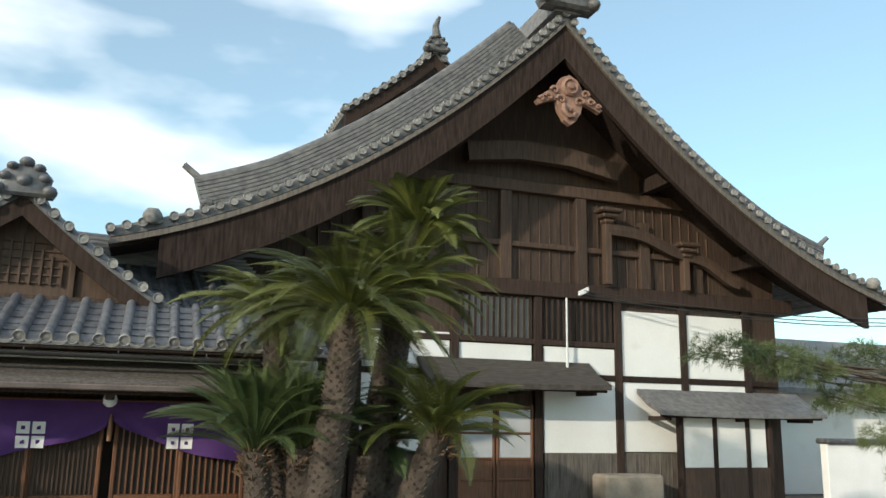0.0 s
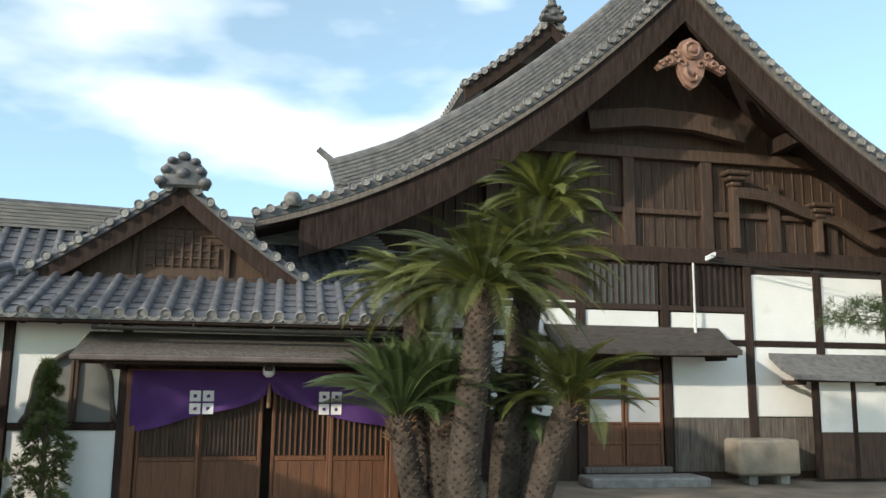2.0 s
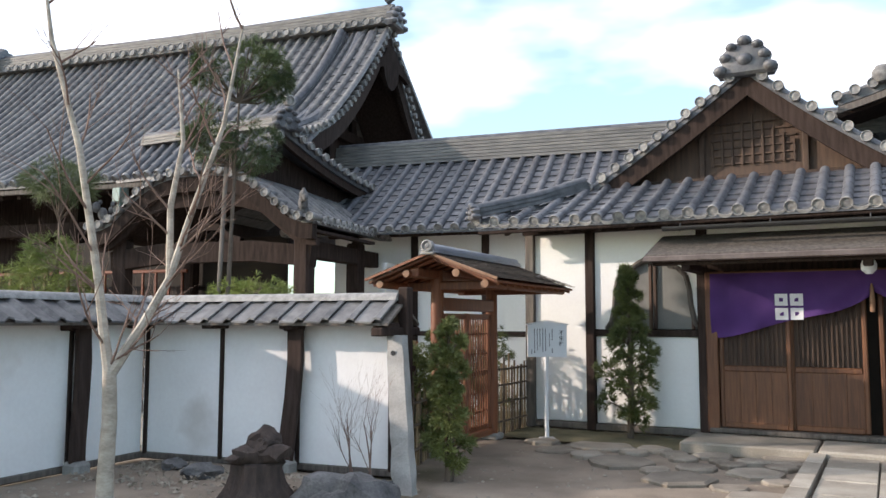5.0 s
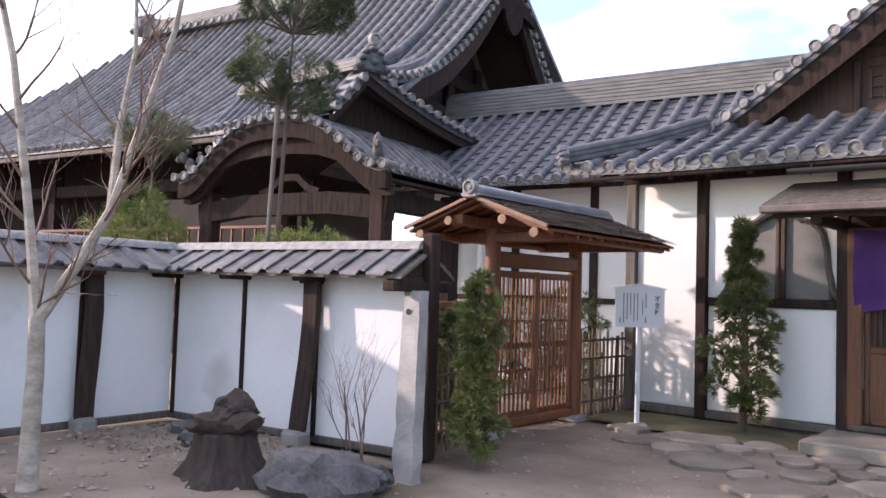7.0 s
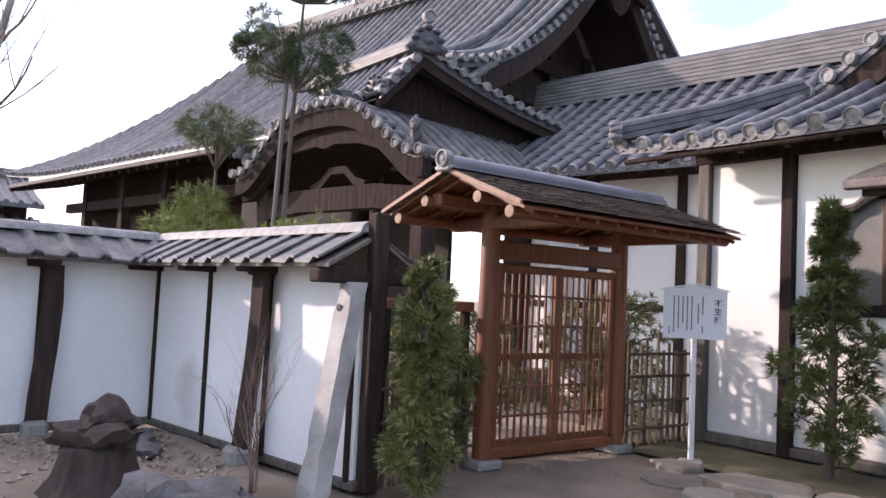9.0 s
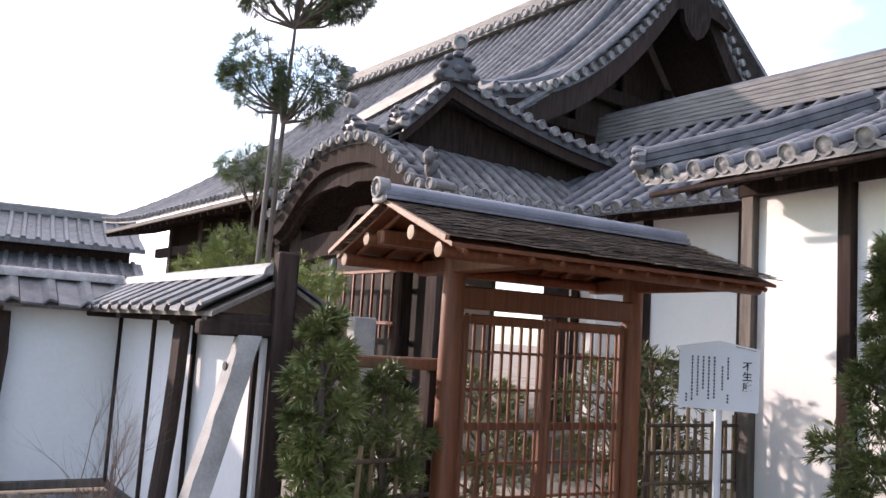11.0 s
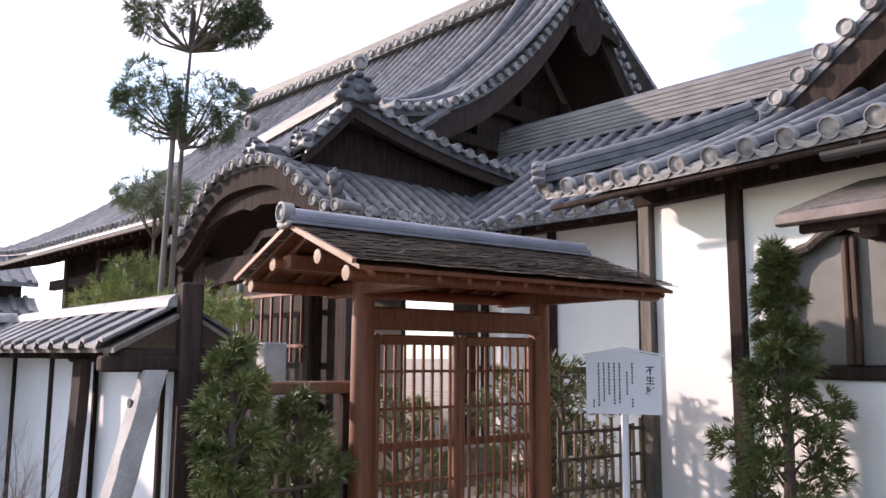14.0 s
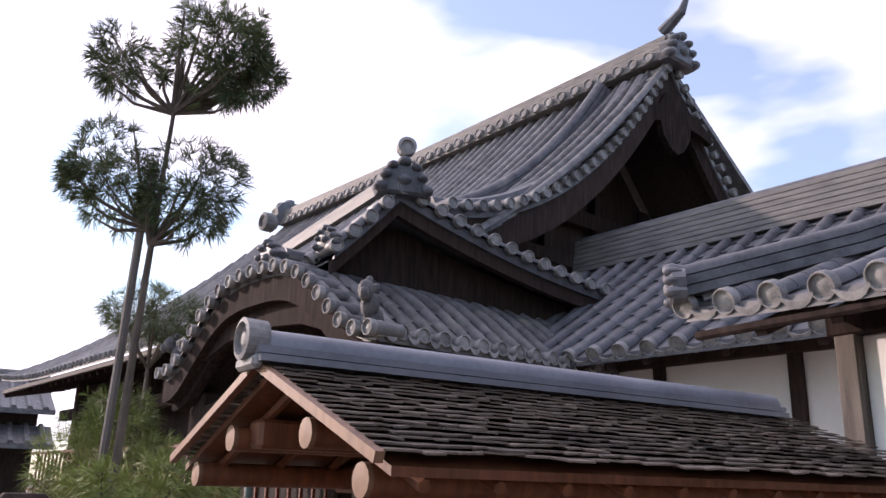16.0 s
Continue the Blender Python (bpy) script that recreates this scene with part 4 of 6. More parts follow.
for f in (-1, 1):
    e = [Vector((MX0, MRY + f * 4.25 * k / 18, gz(4.25 * k / 18))) for k in range(19)]
    verge(mh, e, (1, 0, 0), 0.22, 0.064, 0.4, TILE_OLD)
    board_along(mh, "verge_bed", e, 0.12, 1.5, (1, 0, 0), TILE_OLD, -0.02)
    board_along(mh, "barge_board", [p - Vector((0.03, 0, 0)) for p in e], 0.40, 0.1, (1, 0, 0), TIMBER, 0.08, "dark curved barge board")
    board_along(mh, "soffit_board", [p - Vector((0.15, 0, 0)) for p in e], 0.05, 1.2, (1, 0, 0), TIMBER, 0.18)
    for off in (0.32, 0.62):
        part("verge_roll", Mesh().tube([p + Vector((-off, 0, 0.10)) for p in e[1:]], 0.10, 8), TILE, mh, "", True)
    if f < 0:
        ridge(mh, [p + Vector((-1.0, 0, 0.05)) for p in e[1:17]], 0.26, 0.2, 3, 0.09, TILE)
gm = Mesh()
q = [(MX0 - 1.5, MRY - 4.0 + 8.0 * k / 24, gz(abs(-4.0 + 8.0 * k / 24)) - 0.2) for k in range(25)]
gm.add(q + [(a - 0.1, b, 2.8) for a, b, c in q], [(k, k + 1, 26 + k, 25 + k) for k in range(24)])
part("gable_boarding", gm, TIMBER, mh, "weathered boarded gable")
beam(mh, "gable_beam", MX0 - 1.5, 2.5, 5.6, MX0 - 1.35, 6.8, 5.85, TIMBER)
beam(mh, "gable_beam", MX0 - 1.5, 1.2, 4.9, MX0 - 1.32, 7.6, 5.1, TIMBER)
for y in (3.2, MRY, 5.5):
    beam(mh, "gable_post", MX0 - 1.48, y - 0.12, 4.5, MX0 - 1.38, y + 0.12, 6.2, TIMBER)
mw = thing("wall_main_hall", "shadowed dark timber front of the main hall", "wall", kind="structure")
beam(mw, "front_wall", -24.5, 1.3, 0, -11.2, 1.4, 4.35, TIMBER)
beam(mw, "eave_fascia", MX1 + 0.2, MEY + 0.03, 3.77, MX0, MEY + 0.09, 3.87, GREYWOOD)
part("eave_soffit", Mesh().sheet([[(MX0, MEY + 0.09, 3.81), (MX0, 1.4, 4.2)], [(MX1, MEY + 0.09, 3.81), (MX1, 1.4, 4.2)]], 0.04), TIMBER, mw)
for k in range(40):
    x = -9.2 - 0.44 * k
    part("rafter", Mesh().sweep([(x, MEY + 0.13, 3.75), (x, 1.3, 4.05)], [(-0.04, -0.05), (0.04, -0.05), (0.04, 0.05), (-0.04, 0.05)]), TIMBER, mw)
for x in (-12.2, -14.4, -16.6, -18.8, -21, -23.2):
    beam(mw, "post", x - 0.11, 0.7, 0, x + 0.11, 0.92, 3.9, TIMBER)
beam(mw, "tie_beam", -24.5, 0.74, 3.1, -11.3, 0.9, 3.35, TIMBER)
beam(mw, "floor_edge", -24.5, 0.4, 0.6, -11.4, 1.3, 0.75, GREYWOOD)
rl = thing("railing", "red lacquered lattice railing along the main hall", "railing")
beam(rl, "rail", -24, 0.12, 2.28, -11.3, 0.18, 2.34, REDPAINT)
beam(rl, "rail", -24, 0.12, 1.5, -11.3, 0.18, 1.56, REDPAINT)
for k in range(44):
    beam(rl, "bar", -11.4 - 0.28 * k - 0.02, 0.13, 1.3, -11.4 - 0.28 * k + 0.02, 0.17, 2.3, REDPAINT, 0.004)

for t in (mh, mw, rl):
    t.matrix_basis = turned(MX0, MRY, SKEW)

# porch gable facing east
PX, PY, PZ = -7.98, -0.74, 4.42
pd = thing("roof_porch_gable", "small east-facing tiled gable with scrolled end tile", "roof", kind="structure")


def pn(u, v):
    d = 2.75 * (1 - v)
    return Vector((PX - 3.0 * u - 0.05 * d, PY + d, PZ - 0.34 * d + 0.045 * d * d))


def ps(u, v):
    d = 0.62 * (1 - v)
    return Vector((PX - 3.0 * u, PY - d, PZ - 1.15 * d + 0.15 * d * d))


roof_slope(pd, pn, 12, 8, 0.062, discs=False)
roof_slope(pd, ps, 12, 3, 0.062)
for fn, n in ((pn, 14), (ps, 5)):
    e = [fn(0, 1 - k / n) + Vector((0.02, 0, 0)) for k in range(n + 1)]
    verge(pd, e, (1, 0, 0), 0.215, 0.062, 0.36)
    board_along(pd, "verge_bed", e, 0.1, 0.5, (1, 0, 0), TILE, -0.01)
    board_along(pd, "barge_board", [p - Vector((0.04, 0, 0)) for p in e], 0.15, 0.08, (1, 0, 0), TIMBER, 0.07)
ridge(pd, [(PX - 0.1, PY, PZ), (PX - 3.0, PY, PZ)], 0.3, 0.16, 3, 0.08)
oni(pd, (PX + 0.05, PY, PZ - 0.05), (1, -0.25, 0), 0.62)
part("ridge_horn", Mesh().lathe([(0.05, -0.1), (0.09, -0.06), (0.09, 0.04), (0.06, 0.05), (0.05, 0.02), (0.01, 0.03)], frame_of((PX + 0.1, PY, PZ + 0.42), (1, -0.3, 0), (0, 0, 1)), 14), TILE_END, pd)
oni(pd, (PX - 0.05, PY - 0.66, 3.77), (0.3, -1, 0), 0.36)
pw = Mesh()
pp = []
for k in range(13):
    d = -0.6 + 3.3 * k / 12
    pp.append((PX - 0.4, PY + d, (PZ - 0.34 * d + 0.045 * d * d if d > 0 else PZ + 1.15 * d) - 0.16))
pw.add(pp + [(a, b, 3.2) for a, b, c in pp], [(k, k + 1, 14 + k, 13 + k) for k in range(12)])
part("gable_boarding", pw, TIMBER, pd)

# undulating porch roof
KX, KH, KY0, KY1 = -8.75, 1.92, -1.45, 2.4
kh = thing("roof_porch", "undulating arched tiled porch roof with dark carved front", "roof", kind="structure")


def kz(d):
    t = min(abs(d) / KH, 1.0)
    return 2.80 + 0.82 * (0.5 + 0.5 * math.cos(math.pi * t ** 1.5)) + 0.10 * max(0, t - 0.8) * 5 * 0.6


for f in (1, -1):
    def ks(u, v, f=f):
        d = KH * (1 - v)
        return Vector((KX + f * d, KY0 + (KY1 - KY0) * u, kz(d)))

    roof_slope(kh, ks, 19, 10, 0.056, TILE_OLD)
    e = [Vector((KX + f * KH * k / 20, KY0 - 0.02, kz(KH * k / 20))) for k in range(21)]
    verge(kh, e, (0, -1, 0), 0.2, 0.06, 0.3, TILE_OLD)
    board_along(kh, "barge_board", e, 0.22, 0.14, (0, -1, 0), TIMBER, 0.06, "thick dark curved barge board")
    board_along(kh, "barge_board", [p + Vector((0, 0.12, 0)) for p in e], 0.10, 0.1, (0, -1, 0), TIMBER, 0.26)
    board_along(kh, "soffit_board", [p + Vector((0, 0.12, 0)) for p in e], 0.04, 2.0, (0, -1, 0), TIMBER, 0.14)
    lion = Mesh()
    for dx, dy, dz, rr in ((0.0, 0.1, 0.0, 0.12), (0.03, 0.04, 0.13, 0.10), (0.10, -0.06, 0.24, 0.085), (0.16, -0.12, 0.20, 0.05), (-0.06, 0.16, 0.20, 0.06), (-0.08, 0.18, 0.32, 0.045), (0.06, 0.0, 0.34, 0.04)):
        lion.lathe([(rr * 0.72 * math.sin(math.pi * q / 6) + 0.002, -rr * math.cos(math.pi * q / 6)) for q in range(7)], Matrix.Translation((KX + f * (KH - 0.2 + dx * 0.8), KY0 + dy * 0.8, 2.97 + dz * 0.85)), 9)
    part("corner_ornament", lion, DARKROCK, kh, "small dark crouching ridge ornament", True)
ridge(kh, [(KX, KY0 + 0.22, kz(0) - 0.02), (KX, KY1, kz(0) - 0.02)], 0.30, 0.26, 5, 0.075)
oni(kh, (KX, KY0 + 0.10, kz(0) + 0.06), (0, -1, 0), 0.5)
part("ridge_horn", Mesh().lathe([(0.05, -0.1), (0.09, -0.06), (0.09, 0.04), (0.06, 0.05), (0.05, 0.02), (0.01, 0.03)], frame_of((KX, KY0 + 0.02, kz(0) + 0.52), (0, -1, 0), (0, 0, 1)), 14), TILE_END, kh)
pf = thing("wall_porch", "dark timber porch frame with beams and carved struts", "wall", kind="structure")
for x in (KX - 1.6, KX + 1.6):
    for y in (KY0 + 0.35, 0.6):
        beam(pf, "post", x - 0.12, y - 0.12, 0.0, x + 0.12, y + 0.12, 2.7, TIMBER, 0.03)
part("rainbow_beam", Mesh().sweep([(KX - 1.75, KY0 + 0.35, 2.36), (KX - 0.8, KY0 + 0.35, 2.46), (KX + 0.8, KY0 + 0.35, 2.46), (KX + 1.75, KY0 + 0.35, 2.36)], [(-0.1, -0.15), (0.1, -0.15), (0.1, 0.15), (-0.1, 0.15)]), TIMBER, pf)
part("frog_leg_strut", Mesh().sweep([(KX - 0.55, KY0 + 0.35, 2.62), (KX - 0.35, KY0 + 0.35, 2.68), (KX - 0.15, KY0 + 0.35, 2.84), (KX + 0.15, KY0 + 0.35, 2.84), (KX + 0.35, KY0 + 0.35, 2.68), (KX + 0.55, KY0 + 0.35, 2.62)], [(-0.05, -0.05), (0.05, -0.05), (0.05, 0.05), (-0.05, 0.05)]), TIMBER, pf)
part("carved_valance", Mesh().sweep([(KX - 1.2, KY0 + 0.1, 3.02), (KX - 0.7, KY0 + 0.1, 3.16), (KX - 0.2, KY0 + 0.1, 3.2), (KX, KY0 + 0.1, 3.15), (KX + 0.2, KY0 + 0.1, 3.2), (KX + 0.7, KY0 + 0.1, 3.16), (KX + 1.2, KY0 + 0.1, 3.02)], [(-0.03, -0.07), (0.03, -0.07), (0.03, 0.1), (-0.03, 0.1)]), TIMBER, pf)
beam(pf, "tie_beam", KX + 1.5, KY0 + 0.3, 2.35, KX + 1.7, 1.9, 2.6, TIMBER)
# near-black sheet added for the deep shade inside the porch
beam(pf, "inner_shade_wall", KX - 5.4, 0.8, 0.0, KX + 0.2, 0.88, 2.9, INNERSHADE)
beam(pf, "side_panel", KX + 2.0, 0.75, 0.3, KX + 2.08, 1.95, 2.4, PLASTER)
beam(pf, "porch_floor", KX - 2.1, -0.4, 0.0, KX + 2.1, 0.8, 0.4, GREYWOOD)
beam(pf, "porch_step", KX - 1.7, -0.9, 0.0, KX + 1.7, -0.42, 0.2, GREYWOOD)

for t in (kh, pf):
    t.matrix_basis = turned(KX + KH, KY0, SKEW)

# ---- gate ----
GTX, GY0, GY1 = -4.27, -2.67, -1.14
LEAF_W = (GY1 - GY0 - 0.16) / 2
gate = thing("garden_gate", "roofed timber gate with closed lattice doors and bark roof", "gate")
for y in (GY0, GY1):
    part("post", Mesh().tube([(GTX, y, -0.02), (GTX, y, 1.98)], [0.078, 0.072], 14), GATEWOOD, gate, "", True)
    part("post_plinth", Mesh().box(GTX - 0.12, y - 0.12, -0.03, GTX + 0.12, y + 0.12, 0.05, c=0.02), STONE, gate)
beam(gate, "lintel", GTX - 0.055, GY0 - 0.02, 1.545, GTX + 0.055, GY1 + 0.02, 1.69, GATEWOOD)
beam(gate, "head_beam", GTX - 0.05, GY0 - 0.55, 1.89, GTX + 0.05, GY1 + 0.25, 1.98, GATEWOOD)
beam(gate, "threshold", GTX - 0.05, GY0, 0.04, GTX + 0.05, GY1, 0.11, GATEWOOD)
for i in (0, 1):
    a = GY0 + 0.08 + i * LEAF_W
    b = a + LEAF_W
    leaf = beam(gate, "gate_leaf", GTX - 0.02, a + 0.045, 1.45, GTX + 0.02, b - 0.045, 1.515, GATEWOOD)
    for y in (a, b - 0.045):
        beam(leaf, "stile", GTX - 0.025, y, 0.12, GTX + 0.025, y + 0.045, 1.52, GATEWOOD)
    for z in (0.12, 0.34, 0.56, 0.78, 1.03, 1.27):
        beam(leaf, "lattice_rail", GTX - 0.016, a + 0.045, z, GTX + 0.012, b - 0.045, z + (0.06 if z < 0.2 else 0.05 if z == 0.78 else 0.018), GATEWOOD, 0.003)
    for k in range(8):
        y = a + 0.045 + (LEAF_W - 0.09) * (k + 0.5) / 8
        beam(leaf, "lattice_bar", GTX + 0.005, y - 0.0095, 0.15, GTX + 0.024, y + 0.0095, 1.46, GATEWOOD, 0.003)
RX, RZ = -4.05, 2.12
for f, ex, ez in ((1, -3.30, 1.845), (-1, -4.80, 1.86)):
    y0, y1 = -3.30, -0.76
    rb = random.Random(int(100 + 10 * f))
    for k in range(17):
        a, b = k / 17, (k + 1.6) / 17
        m = Mesh()
        y = y0
        while y < y1 - 0.02:
            w = rb.uniform(0.035, 0.10)
            ye = min(y + w, y1 + rb.uniform(0, 0.02))
            da, lift, tw = rb.uniform(-0.018, 0.010), rb.uniform(-0.003, 0.003), rb.uniform(-0.002, 0.002)
            A0 = Vector((ex + (RX - ex) * (a + da), y, ez + (RZ - ez) * (a + da) + 0.020 + lift + tw))
            A1 = Vector((ex + (RX - ex) * (a + da), ye, ez + (RZ - ez) * (a + da) + 0.020 + lift - tw))
            B0 = Vector((ex + (RX - ex) * b, y, ez + (RZ - ez) * b + 0.002))
            B1 = Vector((ex + (RX - ex) * b, ye, ez + (RZ - ez) * b + 0.002))
            m.sheet([[A0, B0], [A1, B1]], 0.005)
            y = ye + 0.001
        part("bark_course", m, SHINGLE, gate, kind="stuff")
    part("roof_board", Mesh().sheet([[(ex + 0.02 * f * -1, y, ez - 0.015), (RX, y, RZ - 0.015)] for y in (y0 + 0.03, y1 - 0.03)], 0.022), GATEWOOD, gate)
    for k in range(12):
        y = y0 + 0.12 + (y1 - y0 - 0.24) * k / 11
        part("rafter", Mesh().tube([(ex - 0.03 * f, y, ez - 0.055), (RX, y, RZ - 0.055)], 0.017, 7), GATEWOOD, gate)
    part("edge_batten", Mesh().sweep([(ex, y0 - 0.012, ez + 0.0), (RX, y0 - 0.012, RZ + 0.0)], [(-0.012, -0.012), (0.012, -0.012), (0.012, 0.014), (-0.012, 0.014)]), LIGHTWOOD if f > 0 else GATEWOOD, gate, "thin edge batten")
    for d in (0.38, 0.8):
        x = RX + (ex - RX) * d
        z = RZ + (ez - RZ) * d - 0.10
        part("purlin", Mesh().tube([(x, y0 + 0.03, z), (x, y1 - 0.05, z)], 0.04, 12), GATEWOOD, gate, "", True)
        part("purlin_end", Mesh().lathe([(0.041, -0.012), (0.041, 0.002), (0.01, 0.004)], frame_of((x, y0 + 0.028, z), (0, -1, 0), (0, 0, 1)), 12), LIGHTWOOD, gate)
for y in (GY0, GY1):
    beam(gate, "cross_arm", -4.72, y - 0.045, 1.76, -3.42, y + 0.045, 1.86, GATEWOOD)
ridge(gate, [(RX, -3.34, RZ), (RX, -0.90, RZ)], 0.19, 0.05, 2, 0.055, SILVER, SILVER)
part("ridge_end_tile", Mesh().lathe([(0.060, -0.06), (0.063, 0.008), (0.050, 0.012), (0.046, -0.006), (0.026, -0.006), (0.020, 0.002), (0.004, 0.004)], frame_of((RX, -3.36, RZ + 0.07), (0, -1, 0), (0, 0, 1)), 16), TILE_END, gate, "round pale ridge-end tile")
part("ridge_end_foot", Mesh().box(RX - 0.075, -3.355, RZ - 0.02, RX + 0.075, -3.32, RZ + 0.02), TILE_END, gate)

gate.matrix_basis = turned(-4.05, -2.0, 2.7, 0.04, 0.06, 0.01)

# ---- boundary wall ----
bw = thing("wall_boundary", "white plastered boundary wall with tiled coping and dark posts", "wall", kind="structure")


def wall_run(p, q, zt, posts, side):
    a, b = Vector((*p, 0)), Vector((*q, 0))
    d = (b - a).normalized()
    n = Vector((d.y, -d.x, 0)) * side
    L = (b - a).length
    m = Matrix(((d.x, n.x, 0, a.x), (d.y, n.y, 0, a.y), (0, 0, 1, 0), (0, 0, 0, 1)))
    part("plaster_panel", Mesh().box(0, -0.14, 0.06, L, 0, zt, m), PLASTER_OLD, bw)
    part("wall_base", Mesh().box(-0.02, -0.15, 0.0, L, 0.012, 0.07, m), GREYWOOD, bw)
    for s in posts:
        part("post", Mesh().box(s - 0.025, -0.005, 0.05, s + 0.025, 0.022, zt, m), TIMBER, bw)
        part("coping_bracket", Mesh().box(s - 0.07, -0.25, zt - 0.06, s + 0.07, 0.27, zt + 0.0, m), TIMBER, bw)
    part("coping_board", Mesh().sheet([[m @ Vector((s, 0.30, zt + 0.0)), m @ Vector((s, -0.07, zt + 0.20)), m @ Vector((s, -0.42, zt + 0.0))] for s in (-0.05, L)], 0.025), GREYWOOD, bw)
    k = int(L / 0.255)
    for f in (1, -1):
        for i in range(k):
            s0, s1 = L * i / k + 0.006, L * (i + 1) / k - 0.004
            w0, w1 = -0.06 + f * 0.40, -0.06 + f * 0.02
            g = [[m @ Vector((s0, w0, zt + 0.012 + 0.03)), m @ Vector((s0, w1, zt + 0.212 + 0.03))],
                 [m @ Vector((s0 + 0.055, w0, zt + 0.045 + 0.008)), m @ Vector((s0 + 0.055, w1, zt + 0.245 + 0.008))],
                 [m @ Vector((s0 + 0.10, w0, zt + 0.012)), m @ Vector((s0 + 0.10, w1, zt + 0.212))],
                 [m @ Vector((s1, w0, zt + 0.02)), m @ Vector((s1, w1, zt + 0.22))]]
            part("coping_tile", Mesh().sheet(g, 0.018), TILE_OLD, bw)
    part("coping_ridge", Mesh().sweep([m @ Vector((L * i / 12, -0.06, zt + 0.215)) for i in range(13)], [(0.085 * math.cos(math.pi * q / 6), 0.075 * math.sin(math.pi * q / 6)) for q in range(7)]), TILE_END, bw, "", True)


wall_run((-3.92, -3.90), (-6.85, -4.28), 1.42, (0.05, 1.05, 1.95, 2.9), -1)
wall_run((-6.85, -4.28), (-6.45, -9.5), 1.42, (0.95, 2.0, 3.05, 4.1), -1)
part("end_post", Mesh().box(-3.93, -3.87, 0, -3.82, -3.76, 1.76), TIMBER, bw, "tall weathered end post")
part("end_bracket", Mesh().box(-3.99, -4.24, 1.30, -3.86, -3.56, 1.38), TIMBER, bw)


# ---- paving ----
path = thing("pavement_path", "straight stone-slab path leading to the entrance", "path", kind="structure")
slabs = [Mesh().box(-0.5, -0.5, -0.05, 0.5, 0.5, 0.035, c=0.014).data("path_slab", PATHSTONE) for _ in range(1)]
rnd = random.Random(5)
y = -1.02
while y > -13:
    for x0, x1 in ((-0.47, 0.0), (0.0, 0.46)):
        L = 0.55 if rnd.random() < 0.5 else 0.8
        shared("path_slab", slabs[0], path, Matrix.LocRotScale(((x0 + x1) / 2, y - 0.34, 0.02 + rnd.uniform(-0.006, 0.006)), Euler((rnd.uniform(-0.006, 0.006), rnd.uniform(-0.006, 0.006), 0)), (x1 - x0 - 0.012, 0.665, 1)))
    for x in (-0.575, 0.565):
        shared("kerb_stone", slabs[0], path, Matrix.LocRotScale((x, y - 0.34 + 0.1, 0.035), Euler((0, 0, 0)), (0.16, 0.672, 1.2)))
    y -= 0.68
step = thing("entrance_step", "long pale granite step before the entrance doors", "step", kind="structure")
for a, b in ((-2.0, -0.6), (-0.58, 0.7), (0.72, 1.95)):
    beam(step, "step_stone", a, -0.98, -0.04, b, -0.08, 0.1, PATHSTONE, 0.02)

crazy = thing("pavement_stepping", "irregular brown flagstones set in sandy earth", "paving", kind="structure")
rnd = random.Random(11)
spots = []
for tries in range(900):
    x, y = rnd.uniform(-3.7, -0.75), rnd.uniform(-3.3, -1.05)
    if y < -1.15 - 2.1 * max(0, (x + 3.9)) / 3.0 or (x < -3.0 and y < -2.1):
        continue
    r = rnd.uniform(0.14, 0.40)
    if all((x - a) ** 2 + (y - b) ** 2 > (r + c) ** 2 * 0.80 for a, b, c in spots):
        spots.append((x, y, r))
for x, y, r in spots:
    n = rnd.randint(6, 8)
    ph = rnd.uniform(0, 6)
    ring = [(x + r * rnd.uniform(0.82, 1.14) * math.cos(ph + 2 * math.pi * k / n), y + r * rnd.uniform(0.82, 1.14) * math.sin(ph + 2 * math.pi * k / n)) for k in range(n)]
    h = rnd.uniform(0.012, 0.035)
    vs = [(a, b, -0.04) for a, b in ring] + [(a, b, h - 0.015) for a, b in ring] + [(x + (a - x) * 0.9, y + (b - y) * 0.9, h + rnd.uniform(-0.004, 0.004)) for a, b in ring]
    fs = [(q * n + i, q * n + (i + 1) % n, q * n + n + (i + 1) % n, q * n + n + i) for q in range(2) for i in range(n)] + [tuple(range(2 * n, 3 * n))]
    part("flagstone", Mesh().add(vs, fs), PAVING, crazy)
bed = [[(x, y, ground_height(x, y) + 0.03 - 0.05 * max(0, abs(y + 0.5) * 2 - 0.6)) for y in [-1.0 + 0.125 * k for k in range(9)]] for x in [-4.2 + 0.2 * k for k in range(12)]]
tagged(part("ground_moss", Mesh().sheet(bed), MOSS, smooth=True), "dark mossy soil strip along the entrance wall", "soil", kind="structure")
bed2 = [[(x, y, ground_height(x, y) + 0.025 + 0.05 * noise.noise(Vector((x, y, 7)))) for y in [-6.6 + 0.22 * k for k in range(12)]] for x in [-6.6 + 0.22 * k for k in range(14)]]
tagged(part("ground_bed", Mesh().sheet(bed2), EARTH, smooth=True), "rough sandy planting bed beside the wall", "soil", kind="structure")


court = [[(x, y, ground_height(x, y) + 0.015) for y in [-3.7 + 0.4 * k for k in range(15)]] for x in [-10.8 + 0.4 * k for k in range(17)]]
tagged(part("ground_court", Mesh().sheet(court), GRAVEL, smooth=True), "pale raked sand of the inner court", "sand", kind="structure")


